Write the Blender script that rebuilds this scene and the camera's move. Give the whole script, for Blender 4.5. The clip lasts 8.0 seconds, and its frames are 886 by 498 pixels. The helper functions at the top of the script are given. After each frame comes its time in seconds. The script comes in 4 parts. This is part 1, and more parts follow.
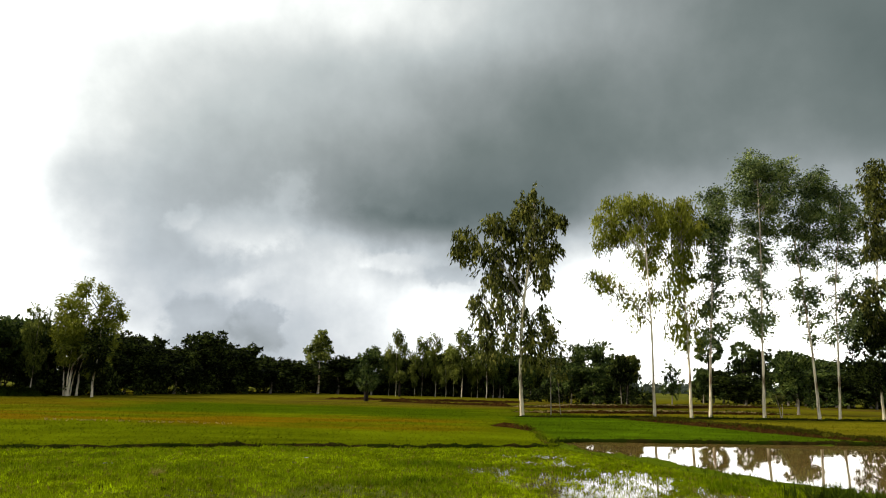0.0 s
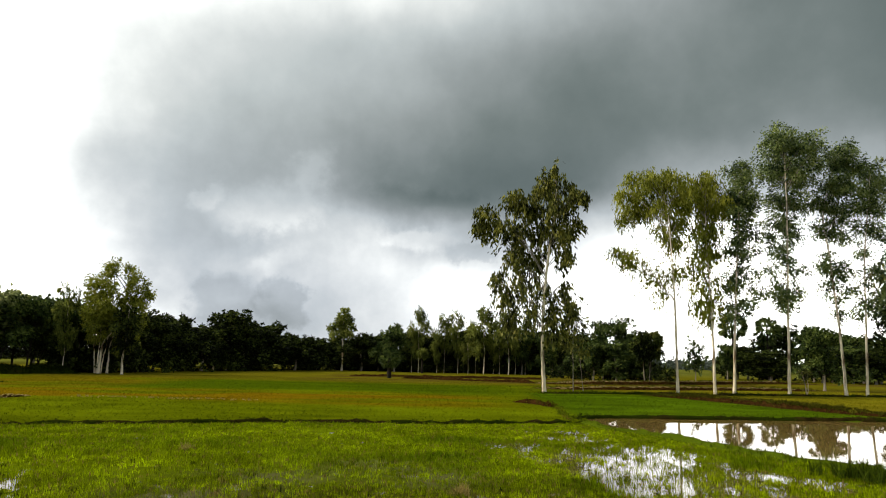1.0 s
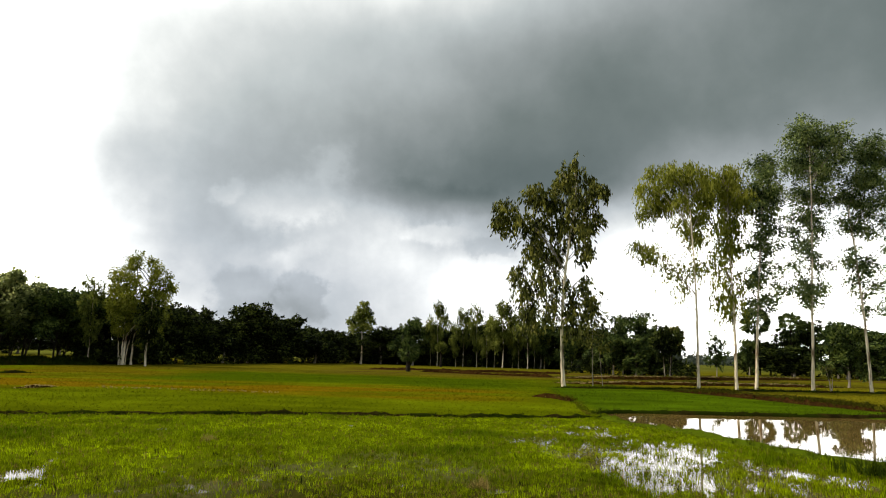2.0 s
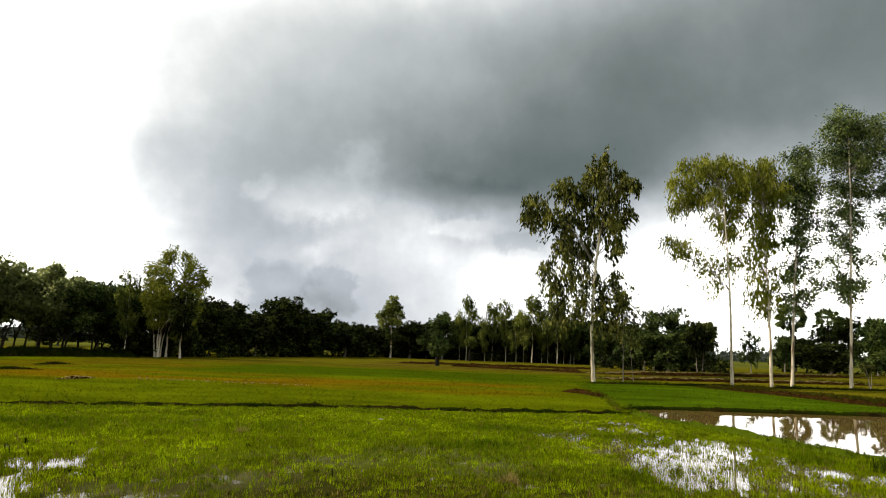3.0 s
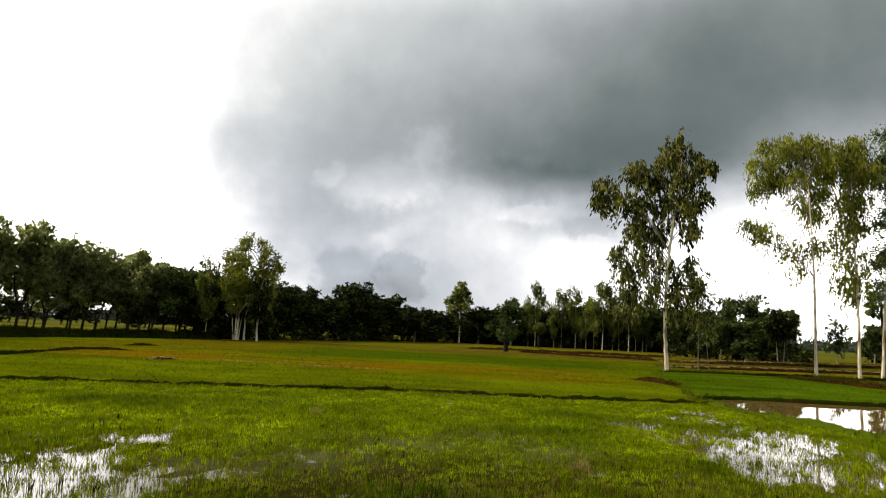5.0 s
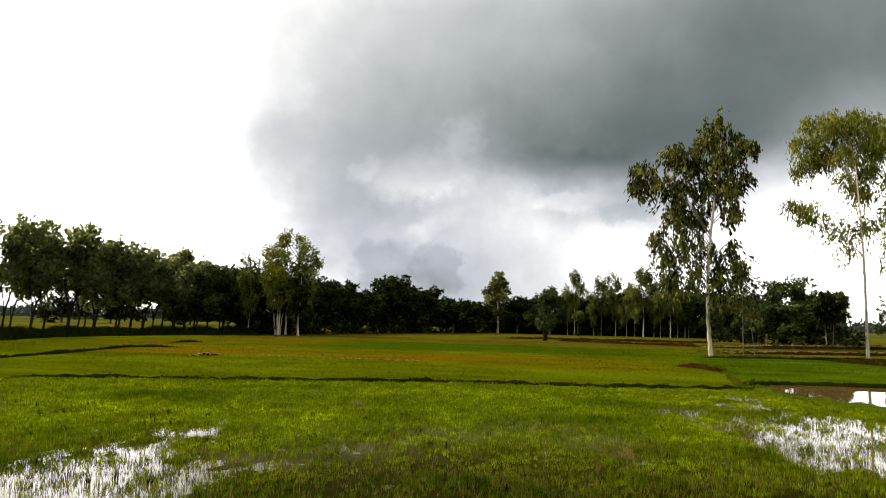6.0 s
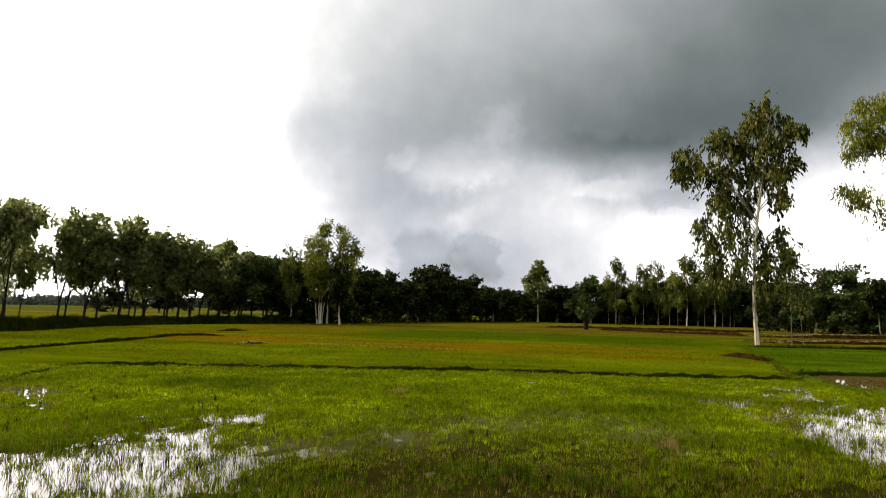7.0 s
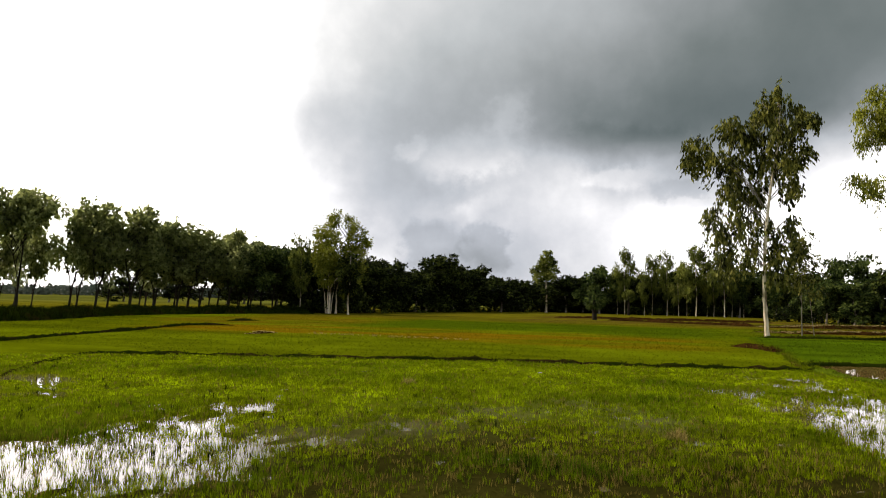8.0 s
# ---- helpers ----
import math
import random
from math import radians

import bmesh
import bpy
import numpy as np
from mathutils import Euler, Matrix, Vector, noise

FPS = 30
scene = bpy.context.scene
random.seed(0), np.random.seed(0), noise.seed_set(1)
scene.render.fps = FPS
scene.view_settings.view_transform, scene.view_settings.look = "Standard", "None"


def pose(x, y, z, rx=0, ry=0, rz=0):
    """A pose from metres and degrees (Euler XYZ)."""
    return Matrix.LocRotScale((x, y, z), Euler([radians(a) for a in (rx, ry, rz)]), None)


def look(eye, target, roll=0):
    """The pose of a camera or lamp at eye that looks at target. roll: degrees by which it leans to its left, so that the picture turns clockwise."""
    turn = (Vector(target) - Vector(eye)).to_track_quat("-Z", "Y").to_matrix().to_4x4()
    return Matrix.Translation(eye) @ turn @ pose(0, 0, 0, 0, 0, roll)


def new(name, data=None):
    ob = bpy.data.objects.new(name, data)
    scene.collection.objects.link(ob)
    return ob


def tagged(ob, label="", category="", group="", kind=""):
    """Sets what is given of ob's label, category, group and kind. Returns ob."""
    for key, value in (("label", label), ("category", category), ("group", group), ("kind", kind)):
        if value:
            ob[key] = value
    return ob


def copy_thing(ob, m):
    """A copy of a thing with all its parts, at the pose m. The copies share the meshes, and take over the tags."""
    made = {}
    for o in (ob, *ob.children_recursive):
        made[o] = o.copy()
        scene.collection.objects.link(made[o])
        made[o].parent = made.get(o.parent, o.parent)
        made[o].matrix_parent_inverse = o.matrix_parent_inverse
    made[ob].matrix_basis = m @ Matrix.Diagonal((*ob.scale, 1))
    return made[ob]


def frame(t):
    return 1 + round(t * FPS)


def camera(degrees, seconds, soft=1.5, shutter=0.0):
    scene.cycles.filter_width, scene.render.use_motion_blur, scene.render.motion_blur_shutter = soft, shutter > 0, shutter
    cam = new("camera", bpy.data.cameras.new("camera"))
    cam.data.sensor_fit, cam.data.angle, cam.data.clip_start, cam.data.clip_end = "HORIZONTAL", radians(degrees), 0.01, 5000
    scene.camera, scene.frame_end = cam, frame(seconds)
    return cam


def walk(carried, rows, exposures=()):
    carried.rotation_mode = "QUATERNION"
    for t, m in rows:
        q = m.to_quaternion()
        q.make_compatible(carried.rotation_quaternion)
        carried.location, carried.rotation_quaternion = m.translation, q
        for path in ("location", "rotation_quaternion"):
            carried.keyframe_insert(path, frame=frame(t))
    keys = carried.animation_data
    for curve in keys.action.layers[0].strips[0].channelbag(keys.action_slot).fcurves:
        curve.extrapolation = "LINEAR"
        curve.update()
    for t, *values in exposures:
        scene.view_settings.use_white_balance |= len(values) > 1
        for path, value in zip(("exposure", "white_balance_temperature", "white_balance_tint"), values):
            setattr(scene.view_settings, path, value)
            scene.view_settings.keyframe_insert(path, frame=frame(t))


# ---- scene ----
cam = camera(67.2, 8.0, soft=1.1)
EYE = 1.7
ROWS = [
    (0.0, 0.000, 11.513, 1.329), (0.5, 0.752, 10.748, 1.211), (1.0, 1.802, 9.555, 1.192), (1.5, 2.311, 9.360, 1.401),
    (1.7, 2.850, 9.210, 1.450), (2.8, 5.030, 8.550, 1.850), (3.0, 5.935, 8.454, 1.897), (3.5, 8.453, 8.756, 1.956),
    (4.0, 10.503, 7.950, 2.673), (4.5, 11.161, 7.454, 2.523), (4.7, 11.360, 7.310, 2.500), (5.8, 13.990, 6.250, 1.620),
    (6.0, 14.874, 6.153, 1.165), (6.5, 16.891, 5.617, 1.129), (7.0, 18.228, 5.145, 1.105), (7.5, 19.079, 4.492, 0.980),
    (8.0, 18.934, 4.286, 1.169),
]


def aim(t, yaw, pitch, roll):
    """A standing turn to the left, with a slight drift of the arm."""
    y, p, side = radians(yaw), radians(pitch), 0.03 - 0.0075 * t
    eye = Vector((side * math.cos(y), side * math.sin(y), EYE))
    ahead = Vector((-math.sin(y) * math.cos(p), math.cos(y) * math.cos(p), math.sin(p)))
    return look(eye, eye + ahead * 10, roll)


walk(cam, [(t, aim(t, yaw, pitch, roll)) for t, yaw, pitch, roll in ROWS],
     [(0.0, 0.0, 6800, 7), (3.0, 0.0, 6850, 9), (8.0, 0.0, 6900, 13)])


# ---- node helper ----
def node(tree, kind, ins=None, **props):
    n = tree.nodes.new(kind)
    for key, value in props.items():
        setattr(n, key, value)
    for key, value in (ins or {}).items():
        if isinstance(value, bpy.types.NodeSocket):
            tree.links.new(value, n.inputs[key])
        else:
            n.inputs[key].default_value = value
    return n


def maths(tree, op, a, b=0.0, c=0.0):
    return node(tree, "ShaderNodeMath", {0: a, 1: b, 2: c}, operation=op).outputs[0]


def ramp(tree, fac, stops):
    n = node(tree, "ShaderNodeValToRGB", {0: fac})
    r = n.color_ramp
    while len(r.elements) < len(stops):
        r.elements.new(0.5)
    for e, (pos, col) in zip(r.elements, stops):
        e.position, e.color = pos, (*col, 1)
    return n.outputs[0]


# ---- sky and sun ----
SUN_AZ, SUN_EL = -95.0, 36.0
world = bpy.data.worlds.new("stormy_sky")
scene.world = world
world.use_nodes = True
wt = world.node_tree
wt.nodes.clear()
way = node(wt, "ShaderNodeTexCoord").outputs["Generated"]
xyz = node(wt, "ShaderNodeSeparateXYZ", {0: way}).outputs
az = maths(wt, "MULTIPLY", maths(wt, "ARCTAN2", xyz[0], xyz[1]), 57.2958)
el = maths(wt, "MULTIPLY", maths(wt, "ARCSINE", xyz[2]), 57.2958)
flat = node(wt, "ShaderNodeCombineXYZ", {0: az, 1: el, 2: 0.0}).outputs[0]
# billows push the cloud edges about, in degrees
big = node(wt, "ShaderNodeTexNoise", {"Vector": flat, "Scale": 0.055, "Detail": 3.0, "Roughness": 0.5}).outputs["Color"]
fine = node(wt, "ShaderNodeTexNoise", {"Vector": flat, "Scale": 0.2, "Detail": 5.0, "Roughness": 0.55}).outputs["Color"]
push = node(wt, "ShaderNodeVectorMath", {0: big, 1: (0.5, 0.5, 0.5)}, operation="SUBTRACT").outputs[0]
push2 = node(wt, "ShaderNodeVectorMath", {0: fine, 1: (0.5, 0.5, 0.5)}, operation="SUBTRACT").outputs[0]
push = node(wt, "ShaderNodeVectorMath", {0: push, 1: (1.6, 1.3, 0.0)}, operation="MULTIPLY").outputs[0]
push2 = node(wt, "ShaderNodeVectorMath", {0: push2, 1: (3.0, 2.2, 0.0)}, operation="MULTIPLY").outputs[0]
warped = node(wt, "ShaderNodeVectorMath", {0: flat, 1: push}, operation="ADD").outputs[0]
warped = node(wt, "ShaderNodeVectorMath", {0: warped, 1: push2}, operation="ADD").outputs[0]
# thickness of the storm cloud, height by height: height and depth of the layer (degrees), then even steps from 42 left to 42 right
LAYERS = [
    (3, 2.4, [0.02, 0, 0.06, 0.20, 0.38, 0.24, 0.12, 0.10, 0.08, 0.02, 0, 0, 0, 0]),
    (7, 2.4, [0, 0, 0.10, 0.33, 0.30, 0.19, 0.13, 0.10, 0.05, 0, 0, 0, 0.02, 0]),
    (11, 2.4, [0, 0.02, 0.24, 0.40, 0.23, 0.22, 0.33, 0.40, 0.20, 0, 0.02, 0.14, 0.25, 0.31]),
    (15, 2.4, [0, 0.04, 0.26, 0.49, 0.46, 0.68, 0.95, 1, 0.92, 0.57, 0.44, 0.5, 0.58, 0.6]),
    (19, 2.8, [0, 0.04, 0.18, 0.36, 0.53, 0.56, 0.68, 0.84, 0.86, 0.84, 0.78, 0.75, 0.8, 0.9]),
    (24, 3.6, [0, 0.04, 0.16, 0.25, 0.32, 0.39, 0.54, 0.70, 0.83, 0.8, 0.77, 0.77, 0.92, 1.15]),
    (31, 4.4, [0.04, 0.02, 0.06, 0.11, 0.15, 0.15, 0.18, 0.24, 0.43, 0.57, 0.69, 0.87, 0.87, 0.63]),
]
w3 = node(wt, "ShaderNodeSeparateXYZ", {0: warped}).outputs
across = node(wt, "ShaderNodeMapRange", {0: w3[0], 1: -42.0, 2: 42.0}).outputs[0]
total, share = 0.0, 1e-6
for height, depth, values in LAYERS:
    n = node(wt, "ShaderNodeValToRGB", {0: across})
    n.color_ramp.interpolation = "B_SPLINE"
    while len(n.color_ramp.elements) < len(values):
        n.color_ramp.elements.new(0.5)
    for k, value in enumerate(values):
        n.color_ramp.elements[k].position = k / (len(values) - 1)
        n.color_ramp.elements[k].color = (value, value, value, 1)
    off = maths(wt, "DIVIDE", maths(wt, "SUBTRACT", maths(wt, "MAXIMUM", maths(wt, "MINIMUM", w3[1], 34.0), 1.0), height), depth)
    near = maths(wt, "EXPONENT", maths(wt, "MULTIPLY", maths(wt, "MULTIPLY", off, off), -1.0))
    total = maths(wt, "MULTIPLY_ADD", near, n.outputs[0], total)
    share = maths(wt, "ADD", share, near)
dark = maths(wt, "DIVIDE", total, share)
# smaller billows with firm edges: bearing, height, half width, half height, slant (degrees), weight, softness of the edge
BILLOWS = [
    (-16.4, 12.4, 7.0, 2.8, 5, -0.12, 0.7), (-21.6, 13.2, 2.4, 1.5, 30, -0.08, 0.5), (-18.4, 9.2, 4.5, 1.6, 10, 0.07, 0.9), (-15.6, 8.4, 3.2, 1.4, 15, -0.035, 0.7),
    (-19.6, 4.6, 3.6, 3.0, 0, 0.13, 0.45), (-15.4, 4.8, 2.4, 2.6, 0, 0.13, 0.4), (-18.0, 3.0, 5.5, 2.0, 0, 0.05, 0.6), (-24.4, 6.4, 2.2, 1.6, 0, -0.03, 0.7), (-4.6, 10.5, 4.5, 1.2, -4, -0.07, 0.7), (-3.2, 13.1, 9.0, 2.2, -2, 0.10, 0.6), (8.0, 13.8, 6.0, 1.9, 2, 0.05, 0.7), (0.6, 9.2, 2.8, 0.9, 0, 0.07, 0.5), (-13.2, 15.6, 2.2, 3.0, -12, -0.11, 0.8),
]
# cauliflower edges for them, finer than the great cloud's
curl = node(wt, "ShaderNodeTexNoise", {"Vector": flat, "Scale": 0.42, "Detail": 6.0, "Roughness": 0.6}).outputs["Color"]
curl = node(wt, "ShaderNodeVectorMath", {0: curl, 1: (0.5, 0.5, 0.5)}, operation="SUBTRACT").outputs[0]
curl = node(wt, "ShaderNodeVectorMath", {0: curl, 1: (4.6, 3.0, 0.0)}, operation="MULTIPLY").outputs[0]
curled = node(wt, "ShaderNodeVectorMath", {0: warped, 1: curl}, operation="ADD").outputs[0]
for bearing, height, wide, tall, slant, weight, firm in BILLOWS:
    spot = node(wt, "ShaderNodeMapping", {"Vector": curled, "Location": (bearing, height, 0), "Rotation": (0, 0, radians(slant)), "Scale": (wide, tall, 1)}, vector_type="TEXTURE").outputs[0]
    blob = node(wt, "ShaderNodeTexGradient", {0: spot}, gradient_type="SPHERICAL").outputs["Fac"]
    blob = node(wt, "ShaderNodeMapRange", {0: blob, 2: firm}, interpolation_type="SMOOTHSTEP").outputs[0]
    dark = maths(wt, "MULTIPLY_ADD", blob, weight, dark)
# past the storm the cover evens out to a thin veil
side = node(wt, "ShaderNodeMapRange", {0: maths(wt, "ABSOLUTE", az), 1: 60.0, 2: 110.0}, interpolation_type="SMOOTHSTEP").outputs[0]
side = maths(wt, "MAXIMUM", side, node(wt, "ShaderNodeMapRange", {0: el, 1: 35.0, 2: 60.0}, interpolation_type="SMOOTHSTEP").outputs[0])
dark = maths(wt, "MULTIPLY_ADD", maths(wt, "SUBTRACT", 0.36, dark), side, dark)
streak = node(wt, "ShaderNodeTexNoise", {"Vector": flat, "Scale": 0.14, "Detail": 5.0, "Roughness": 0.55}).outputs["Fac"]
mottle = maths(wt, "MULTIPLY", dark, maths(wt, "MAXIMUM", maths(wt, "SUBTRACT", 1.1, dark), 0.15))
mottle = maths(wt, "MULTIPLY", mottle, node(wt, "ShaderNodeMapRange", {0: el, 1: 8.0, 2: 24.0, 3: 1.7, 4: 0.9}).outputs[0])
dark = maths(wt, "MULTIPLY_ADD", maths(wt, "SUBTRACT", streak, 0.5), mottle, dark)
cloud = ramp(wt, dark, [(0.0, (1.0, 1.0, 1.0)), (0.1, (0.86, 0.86, 0.87)), (0.25, (0.67, 0.67, 0.69)), (0.4, (0.515, 0.52, 0.54)), (0.6, (0.335, 0.345, 0.355)), (0.8, (0.195, 0.215, 0.215)), (1.0, (0.105, 0.128, 0.125))])
# cloud round the hidden sun is lit through; the far white is lit from above
sunward = node(wt, "ShaderNodeVectorMath", {0: way, 1: (math.sin(radians(SUN_AZ)) * math.cos(radians(SUN_EL)), math.cos(radians(SUN_AZ)) * math.cos(radians(SUN_EL)), math.sin(radians(SUN_EL)))}, operation="DOT_PRODUCT").outputs["Value"]
glow = maths(wt, "MULTIPLY", maths(wt, "POWER", maths(wt, "MAXIMUM", sunward, 0.0), 5.0), 5.0)
open_sky = maths(wt, "POWER", maths(wt, "SUBTRACT", 1.0, maths(wt, "MINIMUM", maths(wt, "MAXIMUM", dark, 0.0), 1.0)), 12.0)
gain = maths(wt, "MULTIPLY_ADD", open_sky, maths(wt, "ADD", glow, 2.5), 1.0)
low = node(wt, "ShaderNodeMapRange", {0: el, 1: 6.0, 2: 20.0}).outputs[0]
tint = node(wt, "ShaderNodeMixRGB", {0: low, 1: (0.895, 0.985, 1.09, 1), 2: (0.92, 1.01, 1.03, 1)}).outputs[0]
tint = node(wt, "ShaderNodeMixRGB", {0: maths(wt, "MINIMUM", maths(wt, "MAXIMUM", maths(wt, "MULTIPLY", dark, 3.0), 0.0), 1.0), 1: (1, 1, 1, 1), 2: tint}).outputs[0]
cloud = node(wt, "ShaderNodeVectorMath", {0: cloud, 1: tint}, operation="MULTIPLY").outputs[0]
cloud = node(wt, "ShaderNodeVectorMath", {0: cloud, "Scale": gain}, operation="SCALE").outputs[0]
clear = node(wt, "ShaderNodeTexSky", sky_type="NISHITA", sun_disc=False, sun_elevation=radians(SUN_EL), sun_rotation=radians(SUN_AZ)).outputs[0]
clear = node(wt, "ShaderNodeVectorMath", {0: clear, 1: (0.1, 0.1, 0.1)}, operation="MULTIPLY").outputs[0]
back = node(wt, "ShaderNodeBackground", {"Color": clear, "Strength": 1.0})
mixed = node(wt, "ShaderNodeMixRGB", {0: 0.96, 1: clear, 2: cloud}).outputs[0]
wt.links.new(mixed, back.inputs[0])
node(wt, "ShaderNodeOutputWorld", {0: back.outputs[0]})

sun = new("sun", bpy.data.lights.new("sun", "SUN"))
sun.data.energy, sun.data.angle, sun.data.color = 3.6, radians(4), (1.0, 0.90, 0.73)
a, e = radians(SUN_AZ), radians(SUN_EL)
sun.matrix_world = look((0, 0, 0), (-math.sin(a) * math.cos(e), -math.cos(a) * math.cos(e), -math.sin(e)))


# ---- materials ----
def material(name):
    m = bpy.data.materials.new(name)
    m.use_nodes = True
    m.node_tree.nodes.clear()
    return m, m.node_tree


def leafy(name, dark_col, mid_col, light_col, glow=0.35, rough=0.5, patch=0.35, shine=0.06):
    """Leaves: colour varies from leaf to leaf and in clumps; light comes through them."""
    m, t = material(name)
    island = node(t, "ShaderNodeNewGeometry").outputs["Random Per Island"]
    place = node(t, "ShaderNodeTexCoord").outputs["Object"]
    clump = node(t, "ShaderNodeTexNoise", {"Vector": place, "Scale": patch, "Detail": 2.0}).outputs["Fac"]
    # leaf tone varies at random; strong clump contrast also paints in lit and shaded masses
    mix = maths(t, "MULTIPLY_ADD", clump, 1.5, maths(t, "MULTIPLY_ADD", island, 0.55, -0.56))
    col = ramp(t, mix, [(0.1, dark_col), (0.5, mid_col), (0.95, light_col)])
    skin = node(t, "ShaderNodeBsdfPrincipled", {"Base Color": col, "Roughness": rough, "Specular IOR Level": shine}).outputs[0]
    back = node(t, "ShaderNodeBsdfTranslucent", {"Color": col}).outputs[0]
    node(t, "ShaderNodeOutputMaterial", {0: node(t, "ShaderNodeMixShader", {0: glow, 1: skin, 2: back}).outputs[0]})
    return m


def barky(name, dark_col, pale_col, scale=1.0):
    """Bark in long upright flakes with stains."""
    m, t = material(name)
    place = node(t, "ShaderNodeTexCoord").outputs["Object"]
    long = node(t, "ShaderNodeMapping", {"Vector": place, "Scale": (6 * scale, 6 * scale, 0.7 * scale)}).outputs[0]
    flake = node(t, "ShaderNodeTexNoise", {"Vector": long, "Scale": 1.0, "Detail": 5.0, "Roughness": 0.6}).outputs["Fac"]
    stain = node(t, "ShaderNodeTexNoise", {"Vector": place, "Scale": 0.6 * scale, "Detail": 3.0}).outputs["Fac"]
    mix = maths(t, "MULTIPLY_ADD", stain, 0.6, maths(t, "MULTIPLY_ADD", flake, 0.9, -0.25))
    col = ramp(t, mix, [(0.34, dark_col), (0.5, pale_col), (0.9, tuple(min(1, c * 1.12) for c in pale_col))])
    bump = node(t, "ShaderNodeBump", {"Strength": 0.5, "Distance": 0.02, "Height": flake}).outputs[0]
    skin = node(t, "ShaderNodeBsdfPrincipled", {"Base Color": col, "Roughness": 0.85, "Specular IOR Level": 0.1, "Normal": bump}).outputs[0]
    node(t, "ShaderNodeOutputMaterial", {0: skin})
    return m


def earthy(name, dark_col, pale_col, scale=3.0, green=None, amount=0.5):
    """Clods of soil, with weeds on them where green is given."""
    m, t = material(name)
    place = node(t, "ShaderNodeTexCoord").outputs["Object"]
    clod = node(t, "ShaderNodeTexNoise", {"Vector": place, "Scale": scale, "Detail": 8.0, "Roughness": 0.65}).outputs["Fac"]
    col = ramp(t, clod, [(0.3, dark_col), (0.7, pale_col)])
    if green:
        weed = node(t, "ShaderNodeTexNoise", {"Vector": place, "Scale": 0.8, "Detail": 4.0}).outputs["Fac"]
        weed = ramp(t, weed, [(max(0.0, 0.62 - amount * 0.5), (0, 0, 0)), (min(1.0, 0.78 - amount * 0.5), (1, 1, 1))])
        col = node(t, "ShaderNodeMixRGB", {0: weed, 1: col, 2: (*green, 1)}).outputs[0]
    bump = node(t, "ShaderNodeBump", {"Strength": 0.7, "Distance": 0.05, "Height": clod}).outputs[0]
    skin = node(t, "ShaderNodeBsdfPrincipled", {"Base Color": col, "Roughness": 0.95, "Normal": bump, "Specular IOR Level": 0.0}).outputs[0]
    node(t, "ShaderNodeOutputMaterial", {0: skin})
    return m


def watery(name, col, ripple):
    """Muddy standing water: a brown body under a mirror skin."""
    m, t = material(name)
    place = node(t, "ShaderNodeTexCoord").outputs["Object"]
    wave = node(t, "ShaderNodeTexNoise", {"Vector": place, "Scale": 5.0, "Detail": 3.0}).outputs["Fac"]
    silt = node(t, "ShaderNodeTexNoise", {"Vector": place, "Scale": 0.7, "Detail": 4.0}).outputs["Fac"]
    tone = ramp(t, silt, [(0.3, tuple(c * 0.75 for c in col)), (0.7, col)])
    bump = node(t, "ShaderNodeBump", {"Strength": ripple, "Distance": 0.01, "Height": wave}).outputs[0]
    skin = node(t, "ShaderNodeBsdfPrincipled", {"Base Color": tone, "Roughness": 0.015, "IOR": 1.33, "Normal": bump}).outputs[0]
    node(t, "ShaderNodeOutputMaterial", {0: skin})
    return m


def field_material(name, blade):
    """Reads the crop's colour from the mesh; adds grain, and for blades a little light from behind."""
    m, t = material(name)
    crop = node(t, "ShaderNodeAttribute", attribute_name="crop").outputs["Color"]
    place = node(t, "ShaderNodeTexCoord").outputs["Object"]
    if blade:
        vary = node(t, "ShaderNodeNewGeometry").outputs["Random Per Island"]
        grain = maths(t, "MULTIPLY_ADD", vary, 1.0, 0.5)
    else:
        vary = node(t, "ShaderNodeTexNoise", {"Vector": place, "Scale": 9.0, "Detail": 6.0, "Roughness": 0.7}).outputs["Fac"]
        wide = node(t, "ShaderNodeTexNoise", {"Vector": place, "Scale": 0.5, "Detail": 3.0}).outputs["Fac"]
        grain = maths(t, "MULTIPLY_ADD", wide, 0.7, maths(t, "MULTIPLY_ADD", vary, 1.0, 0.15))
    tone = node(t, "ShaderNodeVectorMath", {0: crop}, operation="SCALE")
    t.links.new(grain, tone.inputs["Scale"])
    col = tone.outputs[0]
    ins = {"Base Color": col, "Roughness": 0.55 if blade else 0.95, "Specular IOR Level": 0.012 if blade else 0.0}
    if not blade:
        ins["Normal"] = node(t, "ShaderNodeBump", {"Strength": 0.8, "Distance": 0.06, "Height": vary}).outputs[0]
    skin = node(t, "ShaderNodeBsdfPrincipled", ins).outputs[0]
    if blade:
        thin = node(t, "ShaderNodeBsdfTranslucent", {"Color": col}).outputs[0]
        skin = node(t, "ShaderNodeMixShader", {0: 0.4, 1: skin, 2: thin}).outputs[0]
    node(t, "ShaderNodeOutputMaterial", {0: skin})
    return m


LEAF_OLIVE = leafy("olive_eucalyptus_leaves", (0.010, 0.012, 0.003), (0.080, 0.092, 0.017), (0.36, 0.34, 0.07), patch=1.3, shine=0.08)
LEAF_YELLOW = leafy("yellow_green_leaves", (0.055, 0.066, 0.005), (0.22, 0.24, 0.022), (0.40, 0.40, 0.065), glow=0.42, patch=0.7, shine=0.15)
LEAF_GREEN = leafy("deep_green_leaves", (0.013, 0.030, 0.012), (0.135, 0.185, 0.055), (0.36, 0.41, 0.13), patch=0.9, shine=0.2, rough=0.4)
